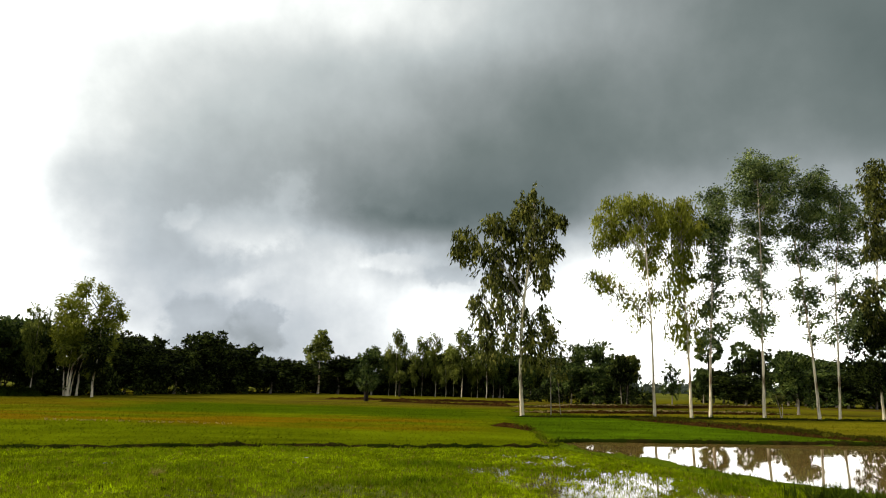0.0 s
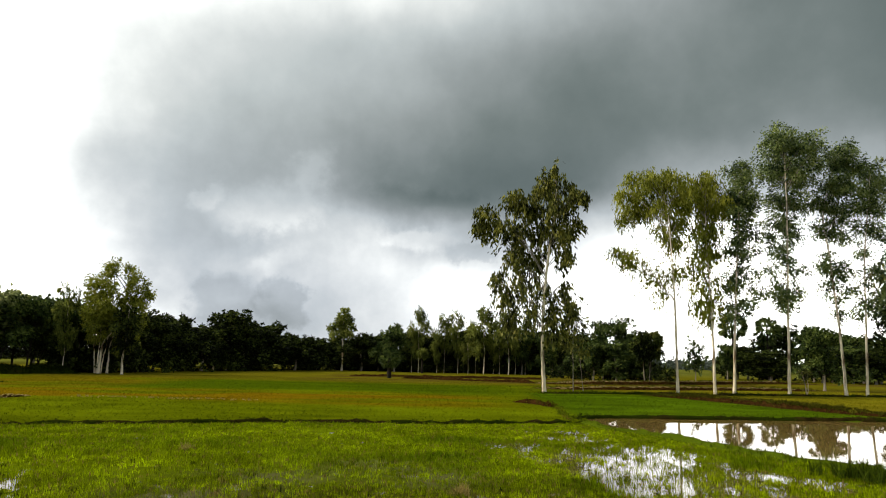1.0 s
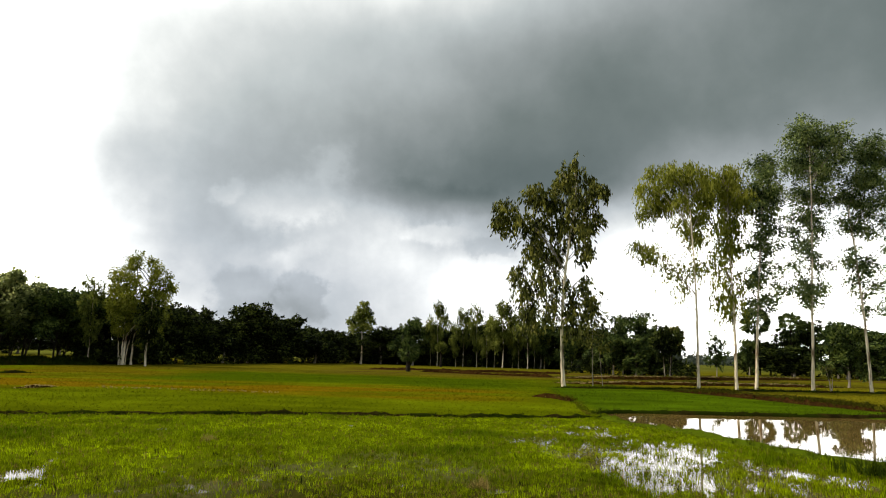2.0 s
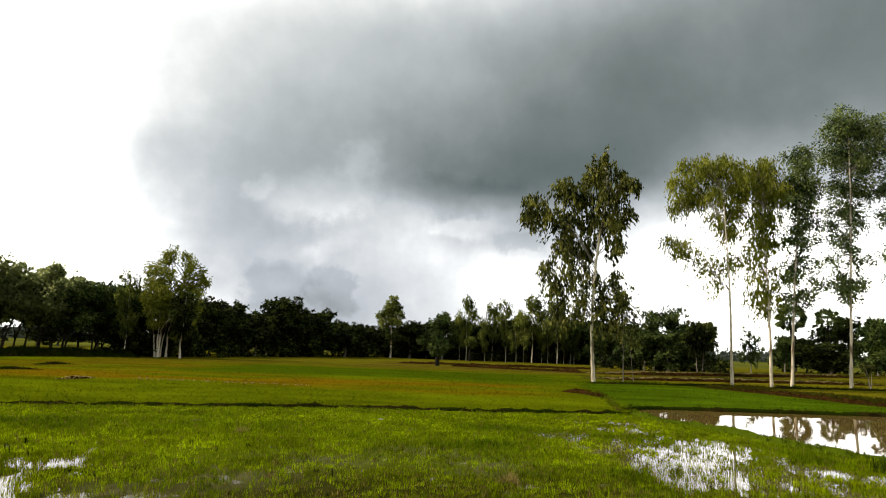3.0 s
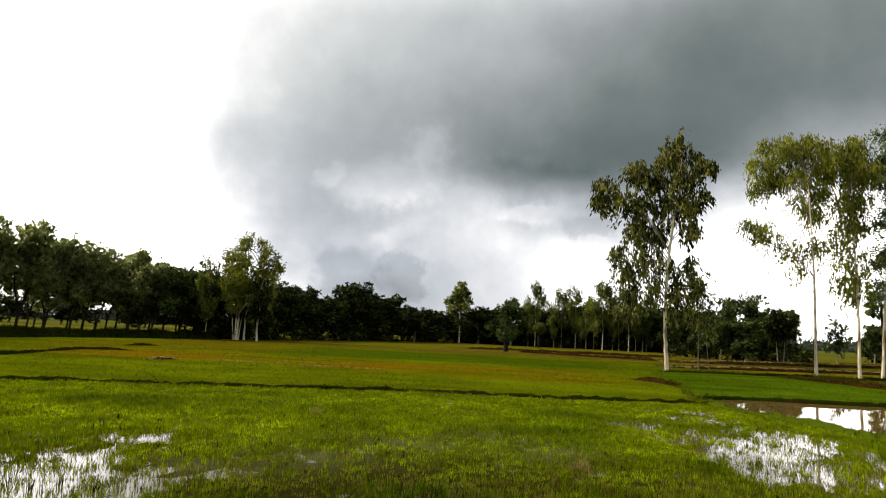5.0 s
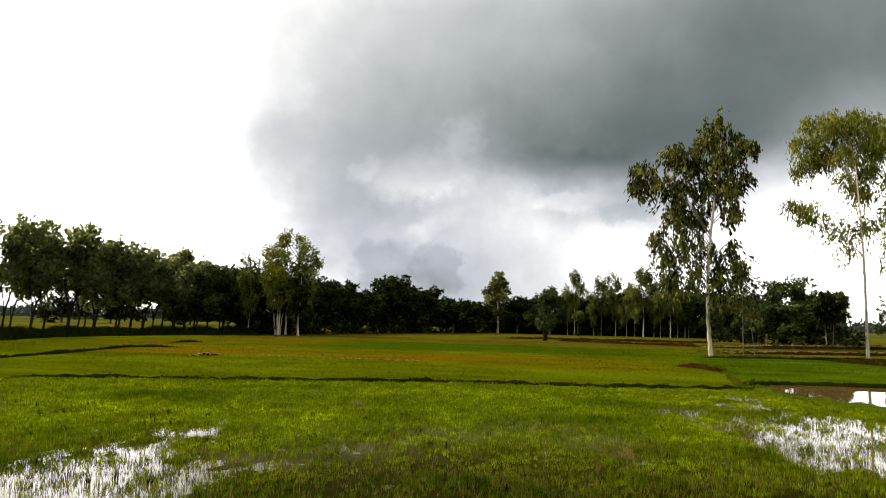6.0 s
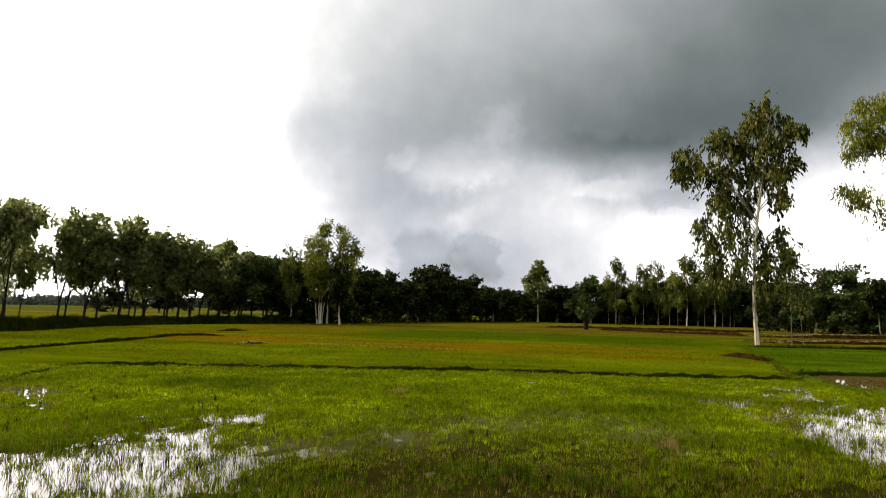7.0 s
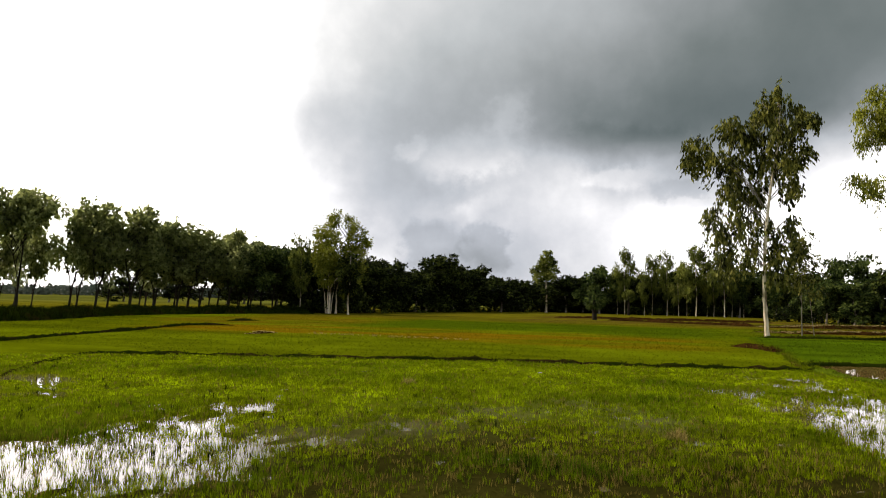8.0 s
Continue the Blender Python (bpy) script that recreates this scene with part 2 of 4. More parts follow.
# dark leaves, taken near black so their colour carries the wood's deep shade
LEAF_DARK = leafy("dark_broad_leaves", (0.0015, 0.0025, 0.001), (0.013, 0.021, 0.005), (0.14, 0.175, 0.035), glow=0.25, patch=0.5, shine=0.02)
# colour carries sunlight on the thicket trees, and shade on the row's dark end
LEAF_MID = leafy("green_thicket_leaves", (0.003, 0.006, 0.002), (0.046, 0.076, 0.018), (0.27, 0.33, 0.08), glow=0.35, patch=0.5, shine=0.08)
# veiling glare over the row is painted into these pale leaf colours
LEAF_GLARE = leafy("row_leaves_glare_in_colour", (0.055, 0.075, 0.028), (0.31, 0.34, 0.13), (0.48, 0.51, 0.2), glow=0.82, patch=0.5, shine=0.12)
# sunlight on the wood's crowns is painted into this bright leaf colour
LEAF_WOOD = leafy("wood_leaves_sun_in_colour", (0.014, 0.020, 0.004), (0.15, 0.18, 0.035), (0.40, 0.42, 0.09), glow=0.45, patch=0.6)
# aerial haze is painted in as a pale grey-green leaf colour
LEAF_FAR = leafy("far_leaves_haze_in_colour", (0.05, 0.066, 0.055), (0.07, 0.088, 0.07), (0.10, 0.115, 0.08), patch=0.05)
BARK_PALE = barky("pale_eucalyptus_bark", (0.15, 0.09, 0.05), (0.80, 0.69, 0.51))
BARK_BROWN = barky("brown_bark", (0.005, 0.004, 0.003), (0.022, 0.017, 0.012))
BARK_GREY = barky("grey_bark", (0.10, 0.085, 0.07), (0.30, 0.26, 0.21))
SOIL_BUND = earthy("bund_soil", (0.008, 0.006, 0.002), (0.045, 0.032, 0.008), 4.0, (0.016, 0.024, 0.002), 0.5)
SOIL_GREEN = earthy("grassed_bund_soil", (0.016, 0.014, 0.003), (0.060, 0.050, 0.010), 5.0, (0.055, 0.080, 0.004), 0.8)
SOIL_BROWN = earthy("brown_bank_soil", (0.012, 0.007, 0.002), (0.080, 0.048, 0.012), 5.0, (0.065, 0.062, 0.005), 0.7)
SOIL_DARK = earthy("dark_cut_earth", (0.006, 0.003, 0.001), (0.050, 0.024, 0.006), 4.0)
SOIL_PALE = earthy("dry_pale_earth", (0.08, 0.055, 0.02), (0.24, 0.18, 0.075), 6.0)
WATER_FIELD = watery("paddy_water", (0.12, 0.09, 0.045), 0.05)
WATER_POND = watery("pond_water", (0.19, 0.125, 0.036), 0.04)
GROUND = field_material("field_ground", False)
BLADES = field_material("rice_blades", True)


# ---- mesh helpers ----
def fast_mesh(name, verts, faces, mats, colour=None, smooth=False):
    """A mesh from arrays of points and of equally sized faces."""
    me = bpy.data.meshes.new(name)
    faces = np.asarray(faces, np.int32)
    n, k = faces.shape
    me.vertices.add(len(verts))
    me.vertices.foreach_set("co", np.asarray(verts, np.float32).ravel())
    me.loops.add(n * k)
    me.loops.foreach_set("vertex_index", faces.ravel())
    me.polygons.add(n)
    me.polygons.foreach_set("loop_start", np.arange(0, n * k, k, dtype=np.int32))
    me.polygons.foreach_set("use_smooth", np.full(n, smooth))
    if colour is not None:
        at = me.color_attributes.new("crop", "FLOAT_COLOR", "POINT")
        at.data.foreach_set("color", np.c_[colour, np.ones(len(colour))].astype(np.float32).ravel())
    me.update()
    me.validate()
    me.materials.append(mats)
    return me


def part(name, mesh, parent, label=""):
    ob = new(name, mesh)
    ob.parent = parent
    if label:
        tagged(ob, label)
    return ob


def joined(pieces):
    """Points and faces of several pieces as one."""
    vs, fs, n = [], [], 0
    for v, f in pieces:
        vs.append(v)
        fs.append(np.asarray(f) + n)
        n += len(v)
    return np.concatenate(vs), np.concatenate(fs)


def spline(points, steps):
    """Catmull-Rom through the points."""
    p = np.asarray(points, float)
    p = np.vstack([2 * p[0] - p[1], p, 2 * p[-1] - p[-2]])
    out = []
    for i in range(1, len(p) - 2):
        for u in np.linspace(0, 1, steps, endpoint=False):
            a, b, c, d = p[i - 1:i + 3]
            out.append(0.5 * (2 * b + (c - a) * u + (2 * a - 5 * b + 4 * c - d) * u * u + (3 * b - a - 3 * c + d) * u ** 3))
    out.append(p[-2])
    return np.array(out)


def tube(path, radii, sides=8, rng=None):
    path, radii = np.asarray(path, float), np.asarray(radii, float)
    along = np.gradient(path, axis=0)
    along /= np.linalg.norm(along, axis=1, keepdims=True) + 1e-9
    ref = np.where(np.abs(along[:, 2:3]) > 0.9, [[1.0, 0, 0]], [[0, 0, 1.0]])
    u = np.cross(along, ref)
    u /= np.linalg.norm(u, axis=1, keepdims=True)
    w = np.cross(along, u)
    th = np.linspace(0, 2 * np.pi, sides, endpoint=False)
    r = np.repeat(radii[:, None], sides, 1)
    if rng is not None:
        r = r * (1 + 0.05 * rng.standard_normal(r.shape))
    v = path[:, None] + r[..., None] * (np.cos(th)[None, :, None] * u[:, None] + np.sin(th)[None, :, None] * w[:, None])
    i, j = np.meshgrid(np.arange(len(path) - 1), np.arange(sides), indexing="ij")
    q = np.stack([i * sides + j, i * sides + (j + 1) % sides, (i + 1) * sides + (j + 1) % sides, (i + 1) * sides + j], -1).reshape(-1, 4)
    return v.reshape(-1, 3), q


def leaf_quads(at, direction, length, width, rng):
    """A pointed leaf at every place, each an island of one bent face."""
    n = len(at)
    d = direction / (np.linalg.norm(direction, axis=1, keepdims=True) + 1e-9)
    s = np.cross(d, rng.standard_normal((n, 3)))
    s /= np.linalg.norm(s, axis=1, keepdims=True) + 1e-9
    length, width = np.broadcast_to(length, n)[:, None], np.broadcast_to(width, n)[:, None]
    mid = at + d * length * 0.45
    v = np.stack([at, mid + s * width * 0.5, at + d * length, mid - s * width * 0.5], 1).reshape(-1, 3)
    return v, np.arange(4 * n).reshape(-1, 4)


def lattice(x, y, seed=0):
    """Smooth value noise, 0 to 1, on arrays."""
    def corner(i, j):
        h = np.sin(i * 127.1 + j * 311.7 + seed * 74.7) * 43758.5453
        return h - np.floor(h)
    i, j = np.floor(x), np.floor(y)
    u, v = x - i, y - j
    u, v = u * u * (3 - 2 * u), v * v * (3 - 2 * v)
    a = corner(i, j) * (1 - u) + corner(i + 1, j) * u
    b = corner(i, j + 1) * (1 - u) + corner(i + 1, j + 1) * u
    return a * (1 - v) + b * v


def rough_noise(x, y, seed=0):
    return (lattice(x, y, seed) + 0.5 * lattice(2 * x, 2 * y, seed + 1) + 0.25 * lattice(4 * x, 4 * y, seed + 2)) / 1.75


def inside(x, y, poly):
    hit = np.zeros(np.shape(x), bool)
    for (x0, y0), (x1, y1) in zip(poly, poly[1:] + poly[:1]):
        cross = ((y0 > y) != (y1 > y)) & (x < (x1 - x0) * (y - y0) / (y1 - y0 + 1e-12) + x0)
        hit ^= cross
    return hit


def bell(x, y, cx, cy, rx, ry):
    return np.exp(-((x - cx) / rx) ** 2 - ((y - cy) / ry) ** 2)


def ease(x, a, b):
    u = np.clip((x - a) / (b - a), 0, 1)
    return u * u * (3 - 2 * u)


# ---- the fields ----
NEAR_FIELD = [(-60, -25), (-60, 3), (-24, 9.5), (-16.5, 13), (-14.8, 14.1), (-12.8, 15.2), (-10.7, 15.95), (-7.4, 17.05), (-4.2, 18.2), (-1.2, 18.7), (1.7, 19.4), (2.9, 19.8), (3.5, 20.2), (3.5, 19.4), (3.95, 18), (4.65, 16.55), (5.15, 15.25), (5.45, 13.85), (6, 12.7), (6.55, 12.05), (7.25, 11.2), (9.1, 9.4), (13.6, 6.8), (40, 1.6), (40, -25)]
POND = [(3.9, 20.6), (4.2, 18.2), (4.95, 16.8), (5.45, 15.5), (5.8, 14), (6.3, 12.9), (6.9, 12.3), (7.6, 11.4), (9.5, 9.6), (14, 7), (40, 2), (40, 26), (15.4, 23.4), (9.5, 22.75), (6.7, 22.4), (5.1, 22.3), (3.9, 21.8)]
# open water in the near field: place, half widths, depth
POOLS = [
    (-5.4, 5.1, 1.1, 0.8, 1.0), (-5.7, 6.2, 0.8, 0.7, 0.9), (-6.1, 7.4, 0.6, 0.8, 0.75), (-6.2, 8.7, 0.7, 0.7, 0.62), (-6.6, 4.6, 0.8, 0.6, 0.8), (-6.5, 5.5, 0.5, 0.5, 0.6),
    (-4.2, 5.9, 0.6, 0.9, 0.42), (-4.4, 7.0, 0.8, 0.5, 0.3), (-3.6, 8.5, 0.7, 0.6, 0.25), (-1.2, 11.2, 0.8, 0.6, 0.25),
    (3.1, 11.9, 1.1, 1.8, 0.95), (3.8, 13.7, 0.9, 1.3, 0.8), (4.6, 11.3, 0.6, 1.0, 0.75), (2.7, 9.7, 0.7, 0.8, 0.8), (1.1, 14.3, 0.8, 0.7, 0.8), (1.9, 12.6, 0.6, 1.5, 0.65), (2.4, 15.8, 1.1, 0.8, 0.55), (2.9, 17.4, 0.7, 0.8, 0.42), (1.5, 17.0, 0.9, 0.6, 0.36), (5.6, 10.6, 0.7, 0.7, 0.75), (4.3, 9.4, 0.7, 0.7, 0.7),
    (-11.7, 9.8, 1.0, 0.6, 1.2), (-10.8, 8.5, 1.0, 0.6, 0.7), (-9.6, 8.4, 0.3, 0.2, 0.5),
]
# stands of deeper green, brighter green and bare ground in it: place, half widths, weight
LUSH = [(-0.2, 14.9, 1.1, 0.8, 1.0), (-0.2, 12.1, 0.5, 0.4, 0.8), (-1.5, 7.0, 1.0, 0.3, 1.0), (-0.7, 6.7, 0.9, 0.25, 1.0), (0.5, 7.7, 0.8, 0.3, 1.0), (-3.4, 5.6, 0.9, 0.5, 0.8), (-4.8, 13.5, 1.2, 0.7, 0.6), (-8.5, 8.0, 1.3, 0.8, 0.7), (5.1, 12.6, 0.4, 1.2, 0.7), (1.4, 8.4, 0.6, 0.4, 0.7), (-9.5, 12.5, 1.5, 1.0, 0.5)]
LIME = [(-5.4, 11.0, 0.9, 1.2, 1.0), (-3.6, 15.5, 2.0, 1.2, 0.7), (1.9, 15.6, 1.5, 1.6, 1.0), (-7.4, 8.3, 0.5, 0.9, 0.8), (2.2, 12.8, 1.2, 2.0, 0.8), (-1.6, 9.0, 0.9, 0.6, 0.4), (4.8, 10.0, 0.9, 0.9, 0.7), (-8.3, 6.4, 0.6, 0.7, 0.7), (-11.5, 13.0, 1.6, 1.0, 0.5), (-9.4, 10.6, 1.8, 1.2, 0.9), (-7.4, 11.6, 1.2, 1.0, 0.7)]
BARE = [(-1.7, 5.9, 1.0, 0.25, 1.0), (-0.5, 6.3, 1.0, 0.2, 1.0), (0.9, 8.3, 0.6, 0.25, 0.7), (-2.6, 7.6, 0.9, 0.3, 0.5), (-3.2, 6.6, 0.6, 0.25, 0.5), (1.6, 7.2, 0.8, 0.3, 0.8), (0.4, 5.6, 1.5, 0.4, 0.8)]

# and wet grey mud showing between thin seedlings
MUD = [(-3.5, 8.4, 0.9, 0.6, 1.0), (-2.7, 9.9, 0.8, 0.6, 0.9), (-4.3, 7.2, 0.8, 0.4, 0.9), (-1.2, 11.2, 0.9, 0.6, 0.8), (-0.4, 10.0, 0.7, 0.6, 0.8), (-4.3, 5.6, 0.5, 0.6, 0.7)]


def spread(x, y, spots):
    return np.clip(sum(w * bell(x, y, cx, cy, rx, ry) for cx, cy, rx, ry, w in spots), 0, 1.2)


def puddle(x, y):
    """Where water stands open in the near field, 0 to 1."""
    broken = 0.5 * (rough_noise(x * 1.3, y * 0.9, 5) - 0.5) + 1.5 * (rough_noise(x * 3.2, y * 2.0, 6) - 0.5) + 0.6 * (lattice(x * 9.0, y * 6.0, 7) - 0.5)
    pools = spread(x, y, POOLS)
    return np.clip(pools + broken * np.clip(0.2 + 1.6 * pools, 0, 1), 0, 1)


def crop_colour(x, y):
    """The colour of the crop or soil at a place."""
    n = rough_noise(x * 0.12, y * 0.3, 11)[..., None]
    f = rough_noise(x * 0.5, y * 1.1, 13)[..., None]
    green = np.array([0.116, 0.145, 0.003])
    c = green * (0.45 + 0.75 * n)
    c = c * (0.7 + 0.5 * f)

    def lay(c, colour, amount):
        k = np.clip(amount, 0, 1)[..., None]
        return c * (1 - k) + np.array(colour) * k

    wob = 3.0 * (rough_noise(x * 0.1, y * 0.1, 17) - 0.5)
    c = lay(c, (0.054, 0.084, 0.002), ease(y + wob, 34, 37) * (1 - ease(y + wob, 47, 52)) * ease(x + wob, -24, -17) * (1 - ease(x, 0, 6)))
    c = lay(c, (0.145, 0.092, 0.003), 0.95 * ease(y + wob, 24, 27.5) * (1 - ease(y + wob, 31.5, 35)) * ease(x, -30, -20) * (1 - ease(x, -3, 4)) * (0.1 + 1.5 * ease(rough_noise(x * 0.22, y * 0.7, 14), 0.25, 0.7)))
    c = lay(c, (0.120, 0.094, 0.004), 0.85 * ease(y + wob, 32, 36) * ease(x + wob, -34, -29) * (1 - ease(x + wob, -22, -17)) * (0.2 + 1.2 * ease(rough_noise(x * 0.22, y * 0.5, 18), 0.25, 0.65)))
    c = lay(c, (0.105, 0.092, 0.006), 0.9 * ease(y + wob, 48, 54))
    strip = ease(rough_noise(x * 0.08, y * 0.55, 19), 0.5, 0.62)
    c = lay(c, (0.075, 0.046, 0.010), 0.85 * strip * ease(y, 52, 56) * (1 - ease(y, 74, 80)) * ease(x, -16, -11))
    c = lay(c, (0.060, 0.052, 0.008), 0.8 * strip * ease(y, 41, 44) * (1 - ease(y, 60, 66)) * ease(x, 3, 6))
    c = lay(c, np.array((0.060, 0.102, 0.003)) * (0.55 + 0.8 * rough_noise(x * 0.4, y * 0.8, 16)[..., None]), ease(x, 3.2, 4.2) * (1 - ease(x + 0.35 * (y - 30), 13, 14.2)) * ease(y, 21.5, 22.5) * (1 - ease(y, 38, 39.5)))
    c = lay(c, (0.16, 0.135, 0.008), ease(x + 0.35 * (y - 30), 13.8, 15) * ease(y, 22, 24) * (1 - ease(y, 46, 60)) * (0.5 + 0.6 * f[..., 0]))
    c = lay(c, (0.095, 0.10, 0.016), ease(np.hypot(x, y), 95, 150))
    c = c * (0.72 + 0.5 * rough_noise(x * 0.25, y * 0.9, 15)[..., None])
    far_left = (ease(-x, 38, 46) * ease(y, 50, 58))[..., None]
    c = c * (1 - far_left + far_left * (0.85 + 0.45 * ease(rough_noise(x * 0.03, y * 0.4, 33), 0.35, 0.6)[..., None]))
    near = inside(x, y, NEAR_FIELD)
    far_mud = ease(np.hypot(x, y), 7.5, 12)[..., None]
    mud = (np.array([0.030, 0.028, 0.005]) * (1 - far_mud) + np.array([0.097, 0.129, 0.003]) * far_mud) * (0.7 + 0.6 * f)
    mud = lay(mud, (0.105, 0.096, 0.042), 0.9 * spread(x, y, MUD) * ease(rough_noise(x * 1.6, y * 1.2, 34), 0.2, 0.5))
    c = np.where(near[..., None], mud, c)
    c = np.where(inside(x, y, POND)[..., None], (0.06, 0.042, 0.012), c)
    return c


def ground_height(x, y):
    z = 0.035 + 0.03 * (rough_noise(x * 0.8, y * 0.8, 3) - 0.5)
    near = inside(x, y, NEAR_FIELD)
    z = np.where(near, 0.020 + 0.07 * (rough_noise(x * 3, y * 3, 4) - 0.5) + 0.05 * (rough_noise(x * 7, y * 5, 8) - 0.5) - 0.072 * ease(puddle(x, y), 0.2, 0.7), z)
    z = np.where(inside(x, y, POND), -0.12, z)
    return z


def steps(lo, hi, step, out_lo, out_hi, grow=1.35):
    inner = np.arange(lo, hi + 1e-6, step)
    low, high, s = [lo], [inner[-1]], step
    while low[-1] > out_lo:
        s *= grow
        low.append(low[-1] - s)
    s = step
    while high[-1] < out_hi:
        s *= grow
        high.append(high[-1] + s)
    return np.r_[low[:0:-1], inner, high[1:]]


gx = np.unique(np.r_[steps(-60, 45, 0.6, -3000, 3000), np.arange(-16, 8, 0.09)].round(3))
gy = np.unique(np.r_[steps(-8, 80, 0.6, -3000, 4000), np.arange(4, 20, 0.09)].round(3))
X, Y = np.meshgrid(gx, gy)
Z = ground_height(X, Y)
i, j = np.meshgrid(np.arange(len(gy) - 1), np.arange(len(gx) - 1), indexing="ij")
k = i * len(gx) + j
faces = np.stack([k, k + 1, k + len(gx) + 1, k + len(gx)], -1).reshape(-1, 4)
verts = np.stack([X, Y, Z], -1).reshape(-1, 3)
ground = new("ground", fast_mesh("ground", verts, faces, GROUND, crop_colour(X, Y).reshape(-1, 3), True))
tagged(ground, "flat green and ochre paddy land with bare mud", "ground", kind="structure")


def sheet(name, poly, z, mat, label):
    bm = bmesh.new()
    bm.faces.new([bm.verts.new((x, y, z)) for x, y in poly])
    bmesh.ops.recalc_face_normals(bm, faces=bm.faces)
    if bm.faces[:][0].normal.z < 0:
        bmesh.ops.reverse_faces(bm, faces=bm.faces)
    bmesh.ops.triangulate(bm, faces=bm.faces)
    me = bpy.data.meshes.new(name)
    bm.to_mesh(me)
    bm.free()
    me.materials.append(mat)
    return tagged(new(name, me), label, "water", kind="structure")


sheet("water_field", NEAR_FIELD, 0.0, WATER_FIELD, "shallow standing water between the rice seedlings")
sheet("water_pond", POND, 0.0, WATER_POND, "muddy brown water standing in a flooded paddy")


def tufts(x, y, z, blades, height, spread, width, colour, rng):
    """Grass tufts: arrays of places, heights and colours; every blade a tapered face."""
    n = len(x)
    rep = np.repeat(np.arange(n), blades)
    m = len(rep)
    th, lean = rng.uniform(0, 2 * np.pi, m), rng.uniform(0.05, 1.0, m) ** 1.5 * spread
    hh = height[rep] * rng.uniform(0.55, 1.15, m)
    foot = np.stack([x[rep] + rng.normal(0, 0.02, m), y[rep] + rng.normal(0, 0.02, m), z[rep] - 0.01], -1)
    tip = foot + np.stack([np.cos(th) * lean * hh, np.sin(th) * lean * hh, hh], -1)
    mid = (foot + tip) / 2 + np.stack([-np.cos(th), -np.sin(th), 0 * th], -1) * (lean * hh * 0.12)[:, None]
    ph = rng.uniform(0, np.pi, m)
    side = np.stack([np.cos(ph), np.sin(ph), 0 * ph], -1) * (width * rng.uniform(0.7, 1.3, m))[:, None] * 0.5
    v = np.stack([foot - side * 0.7, foot + side * 0.7, mid + side, tip, mid - side], 1).reshape(-1, 3)
    return v, np.arange(5 * m).reshape(-1, 5), np.repeat(colour[rep], 5, 0)


def scatter(n, x0, x1, y0, y1, rng):
    return rng.uniform(x0, x1, n), rng.uniform(y0, y1, n)


# near field: the stretch that opens out ahead of the camera
rng = np.random.default_rng(3)
x, y = scatter(175000, -24, 10, 4, 20.4, rng)
keep = (x > -1.4 * y - 1.5) & (x < 0.78 * y + 1.5) & inside(x, y, NEAR_FIELD)
wet = puddle(x, y)
lush, lime, bare = spread(x, y, LUSH), spread(x, y, LIME), spread(x, y, BARE)
patchy = rough_noise(x * 1.5, y * 1.0, 27)
thin = 1 - 0.9 * ease(wet, 0.3, 0.75) * ease(0.76 - rough_noise(x * 3.8, y * 2.5, 28), 0.0, 0.27)
thin *= 1 - 0.7 * (1 - ease(wet, 0.05, 0.2)) * ease(patchy + 0.14 * (1 - ease(y, 6.2, 8.5)), 0.52, 0.66) * (1 - lush.clip(0, 1)) * (1 - 0.7 * bell(x, y, -8.8, 10.2, 2.4, 1.8))
thin *= 1 - 0.72 * spread(x, y, MUD).clip(0, 1)
thin *= 1 - 0.6 * bare.clip(0, 1) * ease(rough_noise(x * 2.2, y * 2.8, 35), 0.25, 0.5)
thin *= 1 - 0.95 * ease(bell(x, y, -11.8, 9.8, 1.2, 0.8), 0.3, 0.6)
thin *= 0.5 + 0.8 * rough_noise(x * 0.7, y * 0.7, 21)
thin *= 1 - 0.3 * ease(y, 12, 18)
keep &= rng.random(len(x)) < thin + 0.4 * lush
x, y = x[keep], y[keep]
# and a looser stand round the camera's feet
x2, y2 = scatter(9000, -9, 9, -5, 4.1, rng)
keep = np.hypot(x2, y2) > 0.7
x, y = np.r_[x, x2[keep]], np.r_[y, y2[keep]]
wet, lush, lime, bare = puddle(x, y), spread(x, y, LUSH), spread(x, y, LIME), spread(x, y, BARE)
wave = rough_noise(x * 0.55, y * 0.5, 23)
fleck = rough_noise(x * 2.4, y * 1.7, 24)
col = np.array([0.178, 0.231, 0.003]) * (0.85 + 0.25 * ease(np.hypot(x, y), 7, 11))[:, None] * (0.4 + 1.2 * rng.random(len(x)))[:, None] * (0.3 + 1.4 * fleck)[:, None]
col = col * (1 + 0.3 * lime.clip(0, 1) * ease(fleck, 0.35, 0.65))[:, None] + np.array([0.015, 0.012, 0.0]) * lime.clip(0, 1)[:, None]
deep = np.clip(1.8 * (wave - 0.52) + 0.85 * lush + 0.35 * ease(-y, -8.0, -6.0), 0, 1)[:, None]
col = col * (1 - deep) + np.array([0.068, 0.114, 0.003]) * (0.4 + 1.2 * rng.random(len(x)))[:, None] * deep
dry = (rng.random(len(x)) < 0.08 + 0.22 * bare.clip(0, 1) + 0.12 * (1 - ease(y, 7, 10.5)) * ease(x, -4, -2))[:, None]
col = np.where(dry, np.array([0.20, 0.15, 0.035]), col)
tall = (0.05 + 0.12 * wave * rough_noise(x * 1.3, y * 1.3, 29) + 0.05 * rng.random(len(x))) * (0.7 - 0.15 * ease(y, 10, 18)) * (1 - 0.45 * bell(x, y, -9.8, 8.2, 2.4, 2.2)) + 0.04 * lush + 0.03 * ease(wet, 0.35, 0.6)
v, f, c = tufts(x, y, ground_height(x, y).clip(-0.03), 5, tall, 0.6, 0.0072, col, rng)
